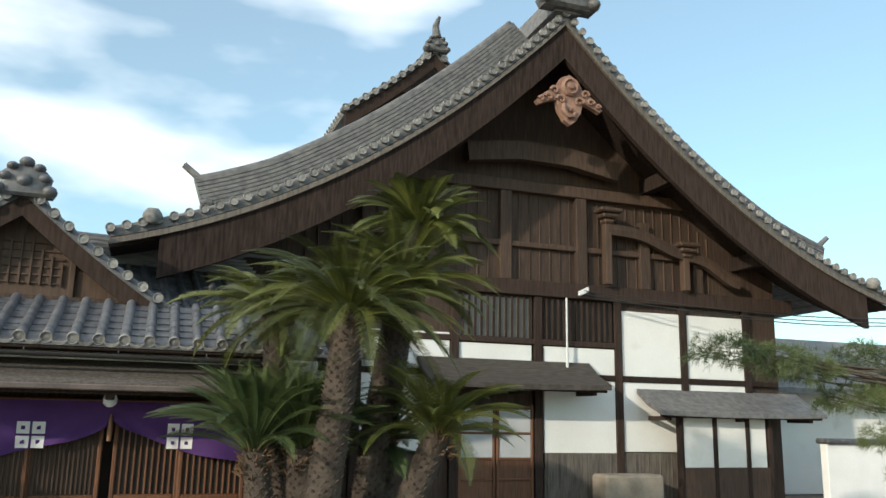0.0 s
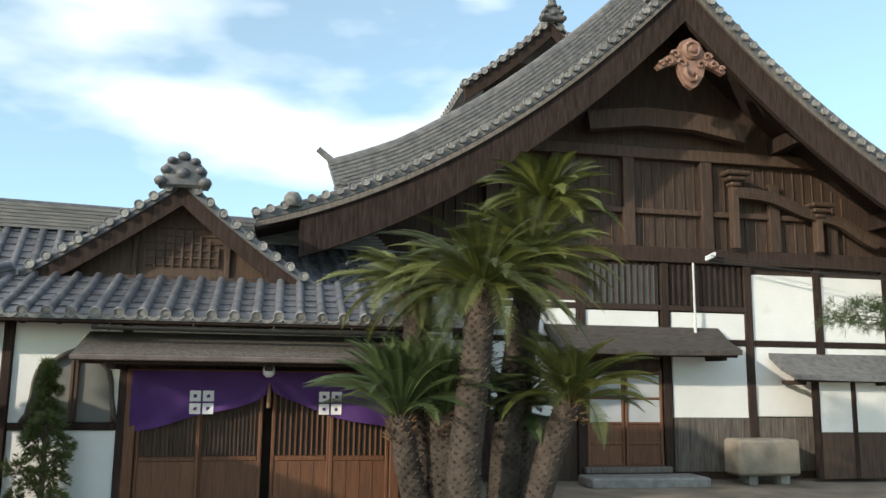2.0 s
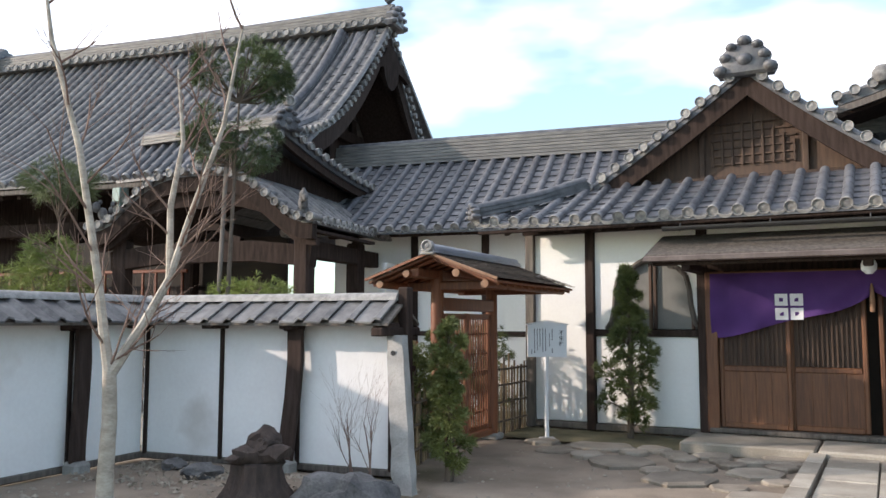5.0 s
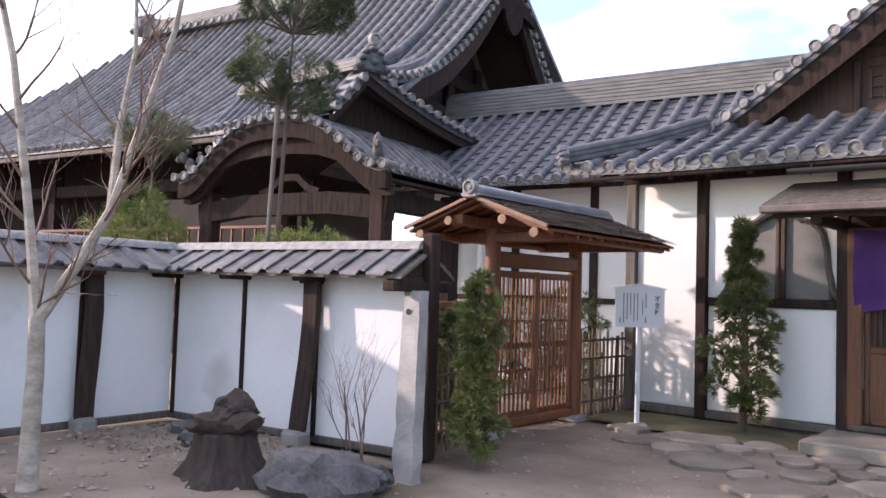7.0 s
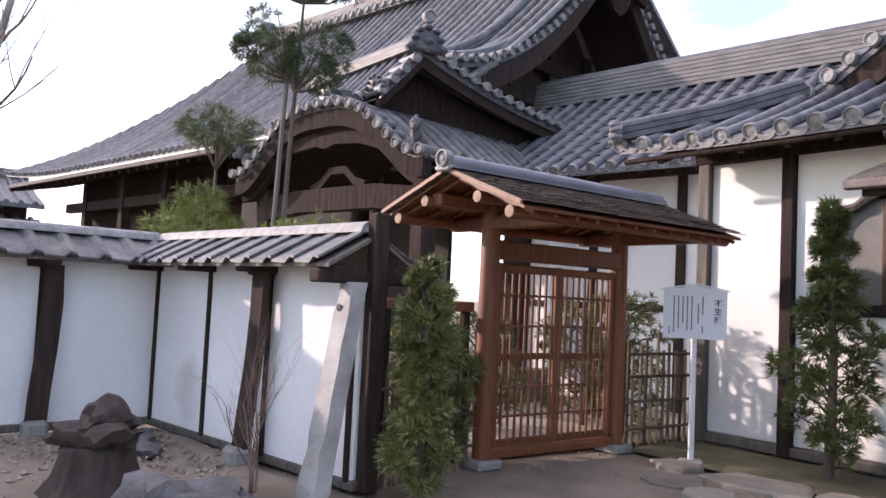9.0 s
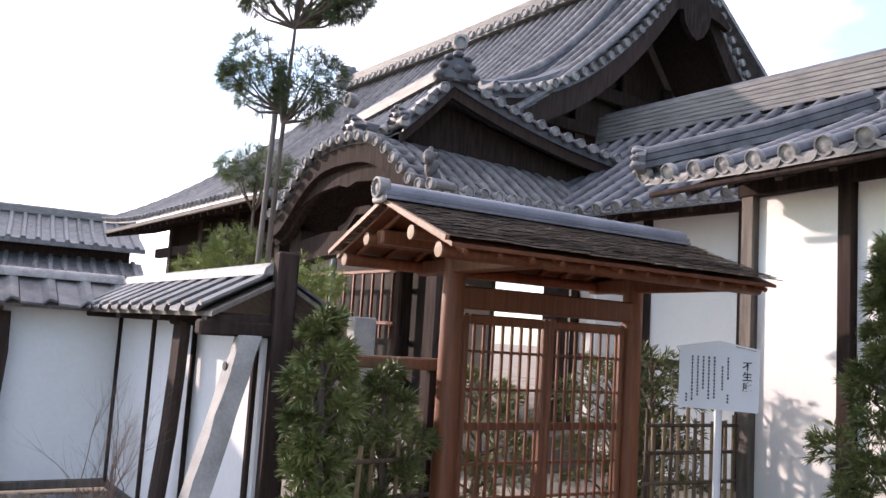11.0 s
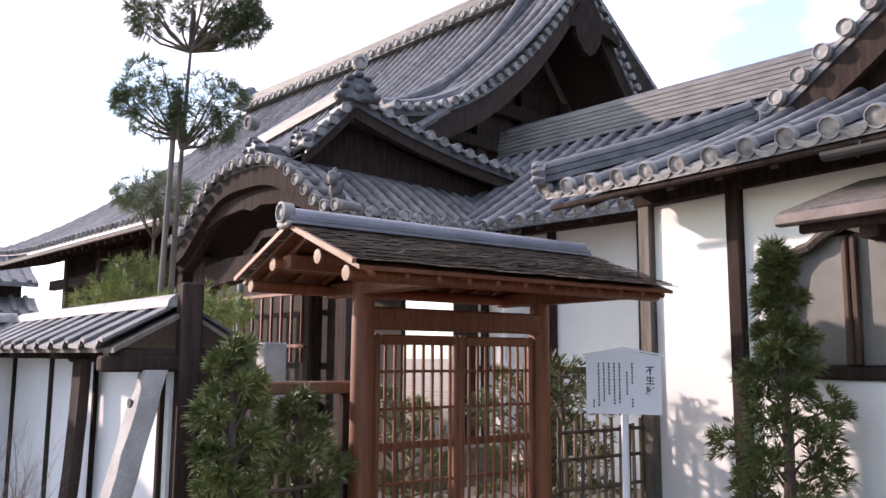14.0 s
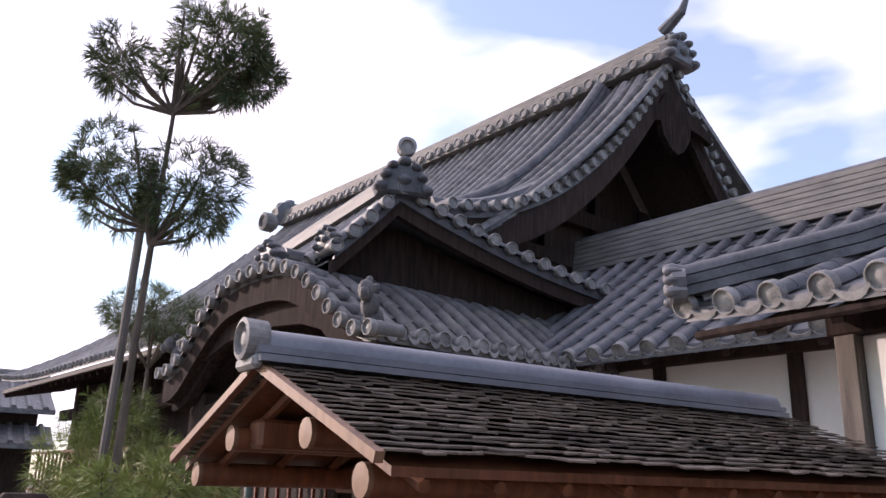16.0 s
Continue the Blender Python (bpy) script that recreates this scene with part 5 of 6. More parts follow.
# ---- plants ----
def lump(r, seed, squash=0.7, rough=0.35, div=3):
    b = bmesh.new()
    bmesh.ops.create_icosphere(b, subdivisions=div, radius=1.0)
    for v in b.verts:
        p = v.co.copy()
        k = 1 + rough * noise.noise(p * 1.1 + Vector((seed * 3.7, 0, 0))) + rough * 0.5 * noise.noise(p * 2.7 + Vector((0, seed * 1.9, 0))) + rough * 0.22 * noise.noise(p * 6.5)
        v.co = Vector((p.x * k * r, p.y * k * r, p.z * k * r * squash))
    m = Mesh()
    b.verts.ensure_lookup_table()
    m.v = [tuple(v.co) for v in b.verts]
    m.f = [tuple(v.index for v in f.verts) for f in b.faces]
    b.free()
    return m


def frond_data(length, droop, seed, material, lift=0.45, wide=0.19):
    """One feather leaf, growing along +x from the origin."""
    rn = random.Random(seed)
    m = Mesh()
    n = 44
    line = [Vector((length * (s - 0.14 * s * s * droop), 0, length * (lift * s - droop * s * s))) for s in [k / n for k in range(n + 1)]]
    m.tube(line, [0.010 * (1 - 0.8 * k / n) for k in range(n + 1)], 5)
    for k in range(3, n):
        for half in (0, 0.5):
            s = (k + half) / n + rn.uniform(-0.004, 0.004)
            p = line[k] * (1 - half) + line[min(k + 1, n)] * half
            d = (line[min(k + 1, n)] - line[k - 1]).normalized()
            up = Vector((0, 1, 0)).cross(d) * -1
            w = wide * (0.35 + 1.3 * s * (1.25 - s)) * min(1, 4 * (1.02 - s)) * rn.uniform(0.8, 1.12)
            for f in (-1, 1):
                tip = p + Vector((0, f, 0)) * w * 0.86 + d * w * 0.50 + up * w * 0.26 - Vector((0, 0, 0.12 * w))
                mid = p + Vector((0, f, 0)) * w * 0.45 + d * w * 0.24 + up * w * 0.24
                q = d * 0.0040
                m.add([p - q, p + q, mid + q, mid - q, tip], [(0, 1, 2, 3), (3, 2, 4)])
    return m.data("frond", material)


def cycad(label, line, r, crown, fronds, material, spread=(-0.2, 1.35), seed=1, droop=0.55):
    base = Vector(line[0])
    t = thing("cycad_palm", label, "palm", "cycads by the entrance", at=tuple(base))
    rn = random.Random(seed)
    pts = [Vector(p) - base for p in line]
    tr = Mesh()
    dense = []
    for a, b in zip(pts, pts[1:]):
        k = max(int((b - a).length / 0.045), 2)
        dense += [a + (b - a) * i / k for i in range(k)]
    dense.append(pts[-1])
    tr.tube(dense, [r * (1.15 - 0.22 * i / len(dense)) for i in range(len(dense))], 12)
    part("trunk", tr, TRUNK, t, "rough scaly dark trunk", True)
    sc = Mesh()
    for i, p in enumerate(dense):
        for q in range(9):
            a = 2 * math.pi * (q + 0.5 * (i % 2)) / 9 + rn.uniform(-0.1, 0.1)
            rr = r * (1.15 - 0.22 * i / len(dense))
            o, s = Vector((math.cos(a), math.sin(a), 0)), Vector((-math.sin(a), math.cos(a), 0))
            c = p + o * rr * 0.93
            h = rn.uniform(0.022, 0.048)
            sc.add([c - s * 0.03 - Vector((0, 0, 0.024)), c + s * 0.03 - Vector((0, 0, 0.024)), c + s * 0.018 + Vector((0, 0, 0.012)), c - s * 0.018 + Vector((0, 0, 0.012)), c + o * h + Vector((0, 0, 0.026))], [(0, 1, 4), (1, 2, 4), (2, 3, 4), (3, 0, 4)])
    part("bark_relief", sc, TRUNK, t, kind="stuff")
    sk = Mesh()
    for q in range(90):
        a, hh = rn.uniform(0, 2 * math.pi), rn.uniform(-0.30, 0.04)
        o = Vector((math.cos(a), math.sin(a), 0))
        p0 = pts[-1] + o * r * 0.85 + Vector((0, 0, hh))
        sk.tube([p0, p0 + o * rn.uniform(0.05, 0.11) + Vector((0, 0, rn.uniform(-0.02, 0.10)))], [0.014, 0.004], 4)
    part("leaf_base_collar", sk, DEADLEAF, t, "shaggy brown collar of old leaf bases", kind="stuff")
    variants = [frond_data(crown * rn.uniform(0.85, 1.05), droop * 1.05 * rn.uniform(0.75, 1.2), seed * 10 + k, material) for k in range(5)]
    top = pts[-1]
    for k in range(fronds):
        az = k * 2.399 + rn.uniform(-0.25, 0.25)
        el = spread[0] + (spread[1] - spread[0]) * ((k + 0.5) / fronds) ** 0.85 + rn.uniform(-0.12, 0.12)
        s = rn.uniform(0.86, 1.08) * (0.8 + 0.2 * math.cos(el))
        m = Matrix.Translation(top + Vector((0.05 * math.cos(az), 0.05 * math.sin(az), rn.uniform(-0.06, 0.05)))) @ Matrix.Rotation(az, 4, "Z") @ Matrix.Rotation(-el + 0.25, 4, "Y") @ Matrix.Rotation(rn.uniform(-0.35, 0.35), 4, "X") @ Matrix.Scale(s, 4)
        shared("frond", variants[k % 5], t, m)
    return t


cycad("tall cycad palm with broad arching green fronds", [(2.10, -2.45, 0.3), (2.14, -2.45, 1.2), (2.26, -2.44, 2.15), (2.33, -2.42, 2.95)], 0.17, 1.45, 84, FROND, (-0.15, 1.2), 1, 0.6)
cycad("tall cycad palm with dense yellow-green crown", [(2.72, -1.75, 0.3), (2.85, -1.72, 1.6), (3.0, -1.7, 2.6), (3.15, -1.7, 3.45)], 0.165, 1.3, 66, FROND, (-0.3, 1.15), 2, 0.5)
cycad("tallest cycad palm with a compact upper crown", [(2.95, -1.45, 0.3), (3.05, -1.45, 2.0), (3.25, -1.45, 3.4), (3.42, -1.45, 4.25)], 0.16, 1.05, 60, FROND, (-0.35, 1.25), 7, 0.5)
cycad("tall cycad palm with arching fronds standing behind", [(1.95, -1.4, 0.3), (1.8, -1.4, 1.6), (1.68, -1.4, 3.05)], 0.14, 1.2, 52, FROND, (-0.3, 1.1), 8, 0.6)
cycad("short cycad palm with upright dark fronds", [(2.04, -1.85, 0.3), (2.02, -1.85, 0.9), (1.99, -1.85, 1.55)], 0.19, 1.32, 84, FROND_BLUE, (0.5, 1.5), 3, 0.48)
cycad("short leaning cycad palm with dark green fronds", [(1.76, -1.95, 0.3), (1.59, -1.95, 0.9), (1.48, -1.95, 1.52)], 0.14, 1.36, 84, FROND_BLUE, (0.4, 1.5), 4, 0.52)
cycad("leaning cycad palm with drooping green fronds", [(2.95, -2.1, 0.3), (3.2, -2.15, 1.1), (3.45, -2.2, 1.72)], 0.16, 1.2, 60, FROND, (0.1, 1.3), 5, 0.6)
cycad("small cycad palm with bluish fronds among the others", [(2.75, -1.5, 0.3), (2.95, -1.5, 1.2), (3.02, -1.5, 1.6)], 0.13, 0.85, 32, FROND_BLUE, (-0.2, 1.3), 6, 0.45)

mound = thing("ground_mound", "raised earth bed ringed by garden rocks", "mound", kind="structure")
g = []
for i in range(19):
    row = []
    for j in range(15):
        x, y = 0.9 + 4.6 * i / 18, -3.5 + 3.0 * j / 14
        d = math.hypot((x - 2.9) / 2.1, (y + 2.0) / 1.35)
        row.append((x, y, -0.05 + 0.55 * max(0, 1 - d ** 2.4) + 0.05 * noise.noise(Vector((x * 2, y * 2, 1))) * (d < 1)))
    g.append(row)
part("soil", Mesh().sheet(g), MOSS, mound, smooth=True)
rn = random.Random(21)
for k in range(40):
    a = 2 * math.pi * k / 22 + rn.uniform(-0.1, 0.1)
    ring = 1.0 if k < 22 else 0.80 if k < 38 else 0.5
    if k >= 22:
        a = math.pi + math.pi * ((k - 22) % 16 + 0.5) / 16 + rn.uniform(-0.06, 0.06)
    x, y = 2.9 + 2.05 * ring * math.cos(a), -2.0 + 1.3 * ring * math.sin(a)
    r = rn.uniform(0.24, 0.36) if math.sin(a) < 0 and ring == 1 else rn.uniform(0.07, 0.15)
    ob = part("garden_rock", lump(r, k + 3, rn.uniform(0.65, 0.95), 0.5), PAVING if ring == 1 and k % 3 == 0 else rn.choice((PAVING, DARKROCK, DARKROCK)), None, smooth=True)
    ob.location, ob.rotation_euler = (x, y, r * 0.3 + (0.15 if ring < 1 else 0) + (0.18 if ring < 0.6 else 0)), (0, 0, rn.uniform(0, 6))
    tagged(ob, rn.choice(("rough garden rock edging the cycad bed", "weathered boulder beside the cycads")), "rock", "rocks round the cycad bed")


def tuft_mesh(m, p, up, n, length, width, rn, spread=0.7):
    """A spray of thin leaves from p."""
    up = Vector(up).normalized()
    a = up.orthogonal().normalized()
    b = up.cross(a)
    for k in range(n):
        t = rn.uniform(0, 2 * math.pi)
        s = spread * math.sqrt(rn.random())
        d = (up + (a * math.cos(t) + b * math.sin(t)) * s * 1.6).normalized()
        side = d.orthogonal().normalized()
        side = (side * math.cos(t * 3) + d.cross(side) * math.sin(t * 3)) * width
        l = length * rn.uniform(0.7, 1.1)
        tip = p + d * l - Vector((0, 0, 0.12 * l))
        mid = p + d * l * 0.5
        m.add([p - side * 0.4, p + side * 0.4, mid + side, mid - side, tip], [(0, 1, 2, 3), (3, 2, 4)])


def topiary(name, label, at, h, prof, seed, shoots, leaf=0.105, material=None, category="shrub"):
    t = thing(name, label, category, at=at)
    rn = random.Random(seed)
    part("trunk", Mesh().tube([(0, 0, -0.05), (0.02, 0.01, h * 0.4), (-0.01, 0.0, h * 0.92)], [0.045, 0.032, 0.01], 8), BARK, t, smooth=True)
    m, tw = Mesh(), Mesh()
    clumps = []
    nc = int(h * 17)
    for c in range(nc):
        z = h * (0.12 + 0.86 * (c + rn.uniform(-0.4, 0.4)) / nc)
        a = c * 2.4 + rn.uniform(-0.4, 0.4)
        R = prof(z / h) * rn.uniform(0.55, 0.95)
        clumps.append((Vector((R * math.cos(a), R * math.sin(a), z)), a, 0.045 + 0.27 * prof(z / h) * rn.uniform(0.6, 1.1)))
    for k in range(shoots):
        c, a, cr = clumps[k % nc]
        d = Vector((rn.gauss(0, 1), rn.gauss(0, 1), rn.gauss(0, 0.62)))
        d = d.normalized() * cr * rn.random() ** 0.4
        p = c + d
        if p.z < 0.06:
            continue
        o = Vector((math.cos(a), math.sin(a), 0)) * 0.5 + d.normalized() * 0.7 + Vector((0, 0, 0.55))
        tuft_mesh(m, p, o, 13, leaf * rn.uniform(0.75, 1.1), 0.0040, rn, 0.75)
    for c, a, cr in clumps:
        tw.tube([(0, 0, max(c.z - 0.16, 0.06)), c * 0.5 + Vector((0, 0, c.z * 0.5 - 0.05)), c], [0.012, 0.009, 0.005], 5)
    part("foliage", m, material or LEAF, t, "narrow dark green leaves in layered sprays")
    part("branchwork", tw, BARK, t, kind="stuff")
    return t


topiary("podocarpus_bush", "tapering layered podocarpus bush before the white wall", (-2.70, -0.46, 0.0), 2.16, lambda s: (0.38 if s < 0.36 else 0.38 - 0.72 * (s - 0.36) if s < 0.68 else 0.15 - 0.36 * (s - 0.68)) * min(1, s * 3.5 + 0.15), 31, 1700, 0.09)
topiary("podocarpus_column", "narrow columnar podocarpus beside the gate", (-3.46, -3.72, 0.0), 1.48, lambda s: (0.145 + 0.03 * math.sin(s * 9)) * min(1, s * 5 + 0.25) * min(1, (1.03 - s) * 3.5), 32, 1300, 0.08)
topiary("podocarpus_shoot", "smaller podocarpus bush behind the gate column", (-4.30, -3.00, 0.0), 1.2, lambda s: 0.24 * min(1, s * 3) * min(1, (1.05 - s) * 3), 36, 520)
for hx, hy, hh, sd in ((-4.75, -0.45, 1.42, 33), (-5.35, -0.35, 1.34, 34), (-5.1, -2.75, 1.0, 35), (-5.7, -1.5, 1.1, 37)):
    topiary("hedge_bush", "rounded clipped hedge bush behind the fence", (hx, hy, 0), hh, lambda s: 0.42 * min(1, s * 4 + 0.3) * min(1, (1.04 - s) * 4) , sd, 520)


def pine_pad(m, tw, c, rx, rz, n, rn, needle=0.13, start=None, droop=0.12):
    c = Vector(c)
    for k in range(n):
        a, q = rn.uniform(0, 2 * math.pi), math.sqrt(rn.random())
        v = rn.uniform(-1, 1)
        p = c + Vector((rx * q * math.cos(a), rx * q * math.sin(a), rz * v * math.sqrt(max(0, 1 - q * q * 0.9)) - droop * rx * q * q))
        p += Vector((0.15 * noise.noise(p * 4), 0.15 * noise.noise(p * 4 + Vector((9, 0, 0))), 0.14 * noise.noise(p * 4 + Vector((0, 5, 0)))))
        if noise.noise(p * 6 + Vector((3, 1, 7))) < -0.22:
            continue
        tuft_mesh(m, p, Vector((math.cos(a) * q * 1.2, math.sin(a) * q * 1.2, 0.15 + 0.6 * v)), 17, needle * rn.uniform(0.7, 1.15), 0.0025, rn, 0.95)
        if start is not None and k % 34 == 0:
            s = Vector(start)
            tw.tube([s, s * 0.4 + p * 0.6 - Vector((0, 0, 0.05)), p], [0.018, 0.011, 0.005], 5)


def pine(name, label, at, trunk, pads, seed, needle=0.14, r0=0.05, poles=(), needles=None):
    t = thing(name, label, "tree", at=at)
    rn = random.Random(seed)
    n = len(trunk)
    part("trunk", Mesh().tube(trunk, [r0 * (1 - 0.7 * k / (n - 1)) for k in range(n)], 9), BARK, t, smooth=True)
    for c, rx, rz, cnt, st in pads:
        m, tw = Mesh(), Mesh()
        pine_pad(m, tw, c, rx, rz, cnt, rn, needle, st)
        crown = part("crown", m, needles or (YOUNGPINE if c[2] < 1.9 and c[0] == 0.2 else PINE), t, "clipped pad of pine needles")
        if tw.v:
            part("branchwork", tw, BARK, crown, kind="stuff")
    for p, q in poles:
        part("support_pole", Mesh().tube([p, q], 0.026, 8), GREYWOOD, t, "straight wooden support pole")
    return t


# cloud-pruned pine behind the wall
pine("cloud_pine", "tall cloud-pruned pine with clumped needle pads", (-6.79, -3.13, 0),
     [(0, 0, 0), (0.0, 0.0, 1.4), (0.03, 0.02, 2.6), (0.05, 0.05, 3.6), (0.07, 0.08, 4.5)],
     [((0.20, 0.28, 4.58), 0.30, 0.36, 560, (0.05, 0.06, 4.1)), ((0.34, 0.46, 4.40), 0.20, 0.22, 230, (0.05, 0.06, 4.1)), ((-0.19, -0.27, 4.50), 0.15, 0.25, 210, (0.05, 0.06, 4.1)), ((-0.06, -0.06, 4.40), 0.10, 0.10, 60, (0.05, 0.06, 4.1)),
      ((-0.16, -0.22, 3.66), 0.22, 0.34, 420, (0.03, 0.03, 3.3)), ((0.16, 0.23, 3.56), 0.25, 0.31, 430, (0.03, 0.03, 3.2)), ((0.2, 0.2, 1.78), 0.42, 0.2, 420, (0, 0, 1.4))],
     51, 0.115, 0.036, (((-0.12, -0.10, 0), (-0.03, -0.02, 3.5)),))
pine("garden_pine", "slender pine with a flat crown before the main hall", (-11.3, -2.15, 0), [(0, 0, 0), (0, 0, 1.9), (0.02, 0, 3.4)],
     [((0, 0, 3.62), 0.5, 0.28, 460, (0, 0, 3.0))], 52, 0.2, 0.05)
pine("garden_pine", "bushy young pine behind the boundary wall", (-11.0, -2.5, 0), [(0, 0, 0), (0, 0, 0.9), (0.05, 0, 1.9)],
     [((0, 0, 1.95), 0.7, 0.5, 620, (0, 0, 1.4)), ((-0.1, 0.1, 2.4), 0.35, 0.3, 220, (0, 0, 2.0))], 53, 0.2, 0.05, (), YOUNGPINE)
# broad pine by the large hall
pads = []
for px, py, pz, pr, pc in ((-4.1, 0.2, 3.0, 0.5, 300), (-3.5, -0.1, 2.85, 0.45, 240), (-2.75, 0.2, 2.75, 0.55, 320), (-1.9, 0.1, 2.35, 0.55, 320), (-1.4, 0.3, 3.0, 0.55, 320), (-1.5, -0.3, 1.75, 0.5, 280), (-0.6, 0.2, 2.6, 0.6, 320), (0.5, 0.1, 3.2, 0.7, 330), (0.8, 0.4, 2.2, 0.7, 320), (-0.9, -0.2, 1.25, 0.45, 240)):
    pads.append(((px, py, pz), pr, 0.2, pc, (px * 0.25, 0, pz - 0.25)))
pine("broad_pine", "low spreading pine with layered branches beside the hall", (12.5, -1.2, 0), [(0.2, 0, 0), (0.05, 0, 1.0), (-0.15, 0.1, 1.9), (0.1, 0, 2.6), (0.3, 0, 3.2)], pads, 54, 0.16, 0.13)


def branchy(name, label, at, category, seed, height, r0, material, levels, first, splits=3, spreadk=0.55):
    t = thing(name, label, category, at=at)
    rn = random.Random(seed)
    limbs = [Mesh() for _ in range(levels)]

    def grow(p, d, length, r, lev):
        pts, rad = [p], [r]
        n = 6 if lev < 2 else 4
        for k in range(n):
            d = (d + Vector((rn.uniform(-0.14, 0.14), rn.uniform(-0.14, 0.14), rn.uniform(-0.04, 0.12)))).normalized()
            p = p + d * length / n
            pts.append(p)
            rad.append(r * (1 - 0.55 * (k + 1) / n))
        limbs[lev].tube(pts, rad, 8 if lev < 2 else 5)
        if lev + 1 < levels:
            for k in range(splits + (lev > 0)):
                i = rn.randint(2, n)
                t2 = rn.uniform(0, 2 * math.pi)
                o = d.orthogonal().normalized()
                o = o * math.cos(t2) + d.cross(o) * math.sin(t2)
                grow(pts[i], (d + o * rn.uniform(spreadk, spreadk * 2.0) + Vector((0, 0, 0.15))).normalized(), length * rn.uniform(0.5, 0.75), rad[i] * 0.62, lev + 1)

    for p, d, l, r in first:
        grow(Vector(p), Vector(d).normalized(), l, r, 0 if l > height * 0.3 else 1)
    names = ("trunk", "limb", "branchwork", "twig_growth", "twig_growth")
    for k, m in enumerate(limbs):
        if m.v:
            part(names[k], m, material if k < 3 else TWIG, t, "", k < 2, kind="stuff" if k > 1 else "")
    return t


BOUGHS = ([(0.0, 0.0, 1.05), (0.12, 0.17, 1.4), (0.22, 0.32, 1.75), (0.30, 0.42, 2.2), (0.50, 0.54, 2.9), (0.60, 0.62, 3.7)],
          [(0.0, 0.0, 1.05), (-0.06, -0.02, 1.4), (-0.10, -0.05, 1.76), (-0.25, -0.13, 2.69), (-0.45, -0.25, 3.5), (-0.55, -0.3, 4.2)],
          [(0.22, 0.32, 1.75), (0.12, 0.40, 2.3), (0.18, 0.45, 2.8), (0.05, 0.5, 3.4)])
seeds = []
rn = random.Random(90)
for line in BOUGHS:
    for k in range(1, len(line)):
        for q in range(3):
            f = rn.random()
            p = Vector(line[k - 1]).lerp(Vector(line[k]), f)
            a = rn.uniform(0, 2 * math.pi)
            seeds.append((tuple(p), (0.8 * math.cos(a), 0.8 * math.sin(a), rn.uniform(0.5, 1.1)), rn.uniform(0.35, 0.75), 0.010))
bare = branchy("bare_tree", "leafless pale-barked young tree in the planting bed", (-4.72, -6.45, 0), "tree", 9, 9.0, 0.09, TWIG, 4, seeds, 2, 0.5)
for line in BOUGHS:
    part("limb", Mesh().tube(line, [0.042, 0.034, 0.029, 0.024, 0.017, 0.008][-len(line):], 8), PALEBARK, bare, "", True)
part("trunk", Mesh().tube([(0, 0, -0.08), (0.0, 0.0, 0.05), (0.0, 0.0, 0.4), (0.02, 0.0, 0.75), (0.0, 0, 1.08)], [0.10, 0.066, 0.056, 0.052, 0.048], 10), PALEBARK, bare, "", True)
for at, sd, lab in (((-3.98, -4.55, 0), 12, "tiny leafless shrub by the white wall"), ((-3.70, -4.68, 0), 13, "thin bare shrub beside the leaning stone")):
    branchy("bare_shrub", lab, at, "shrub", sd, 0.5, 0.01, TWIG, 4, [((0, 0, -0.02), (0.1, 0, 1), 0.62, 0.009), ((0.03, 0.02, -0.02), (-0.15, 0.1, 1), 0.55, 0.008)], 3, 0.35)
gr = thing("grass_clump", "bright green grass clump between the rocks", "grass", kind="stuff", at=(2.55, -3.0, 0.36))
m = Mesh()
rn = random.Random(3)
for k in range(40):
    tuft_mesh(m, Vector((rn.uniform(-0.25, 0.25), rn.uniform(-0.12, 0.12), 0)), (rn.uniform(-0.5, 0.5), rn.uniform(-0.5, 0.3), 1), 9, 0.34, 0.005, rn, 0.6)
part("grass_tuft", m, GRASS, gr, kind="stuff")

# ---- stones, stump ----
stump = thing("tree_stump", "old dark tree stump carrying a knotted burl", "stump", at=(-4.32, -5.33, 0))
stump.scale = (0.9, 0.9, 0.86)
vs, fs, n = [], [], 28
for j, (rr, z) in enumerate(((0.42, -0.05), (0.33, 0.05), (0.26, 0.16), (0.225, 0.28), (0.22, 0.36), (0.20, 0.38), (0.0, 0.385))):
    for k in range(n):
        a = 2 * math.pi * k / n
        f = 1 + 0.13 * math.sin(5 * a + 1) * (1 - z * 1.6) + 0.05 * math.sin(13 * a)
        vs.append((rr * f * math.cos(a), rr * f * math.sin(a), z))
for j in range(6):
    fs += [(j * n + k, j * n + (k + 1) % n, j * n + n + (k + 1) % n, j * n + n + k) for k in range(n)]
part("trunk_base", Mesh().add(vs, fs), STUMPWOOD, stump, smooth=True)
b1 = part("burl", lump(0.25, 91, 0.5, 0.5), STUMPWOOD, stump, "knotted dark weathered wood", True)
b1.location = (0.0, 0, 0.43)
b2 = part("burl", lump(0.16, 95, 0.75, 0.55), STUMPWOOD, stump, "", True)
b2.location = (0.04, 0.03, 0.55)
for lx, ly, r, sd, sq in ((-3.62, -5.10, 0.33, 61, 0.55), (-3.5, -4.75, 0.16, 62, 0.7), (-5.5, -4.75, 0.16, 64, 0.6), (-6.0, -4.6, 0.12, 65, 0.6)):
    ob = part("garden_rock", lump(r, sd, sq, 0.55), DARKROCK, None, smooth=True)
    ob.location = (lx, ly, r * sq * 0.45)
    tagged(ob, "large weathered grey rock in the planting bed" if r > 0.3 else "small dark rock in the planting bed", "rock", "rocks by the wall")
rn = random.Random(44)
deb = Mesh()
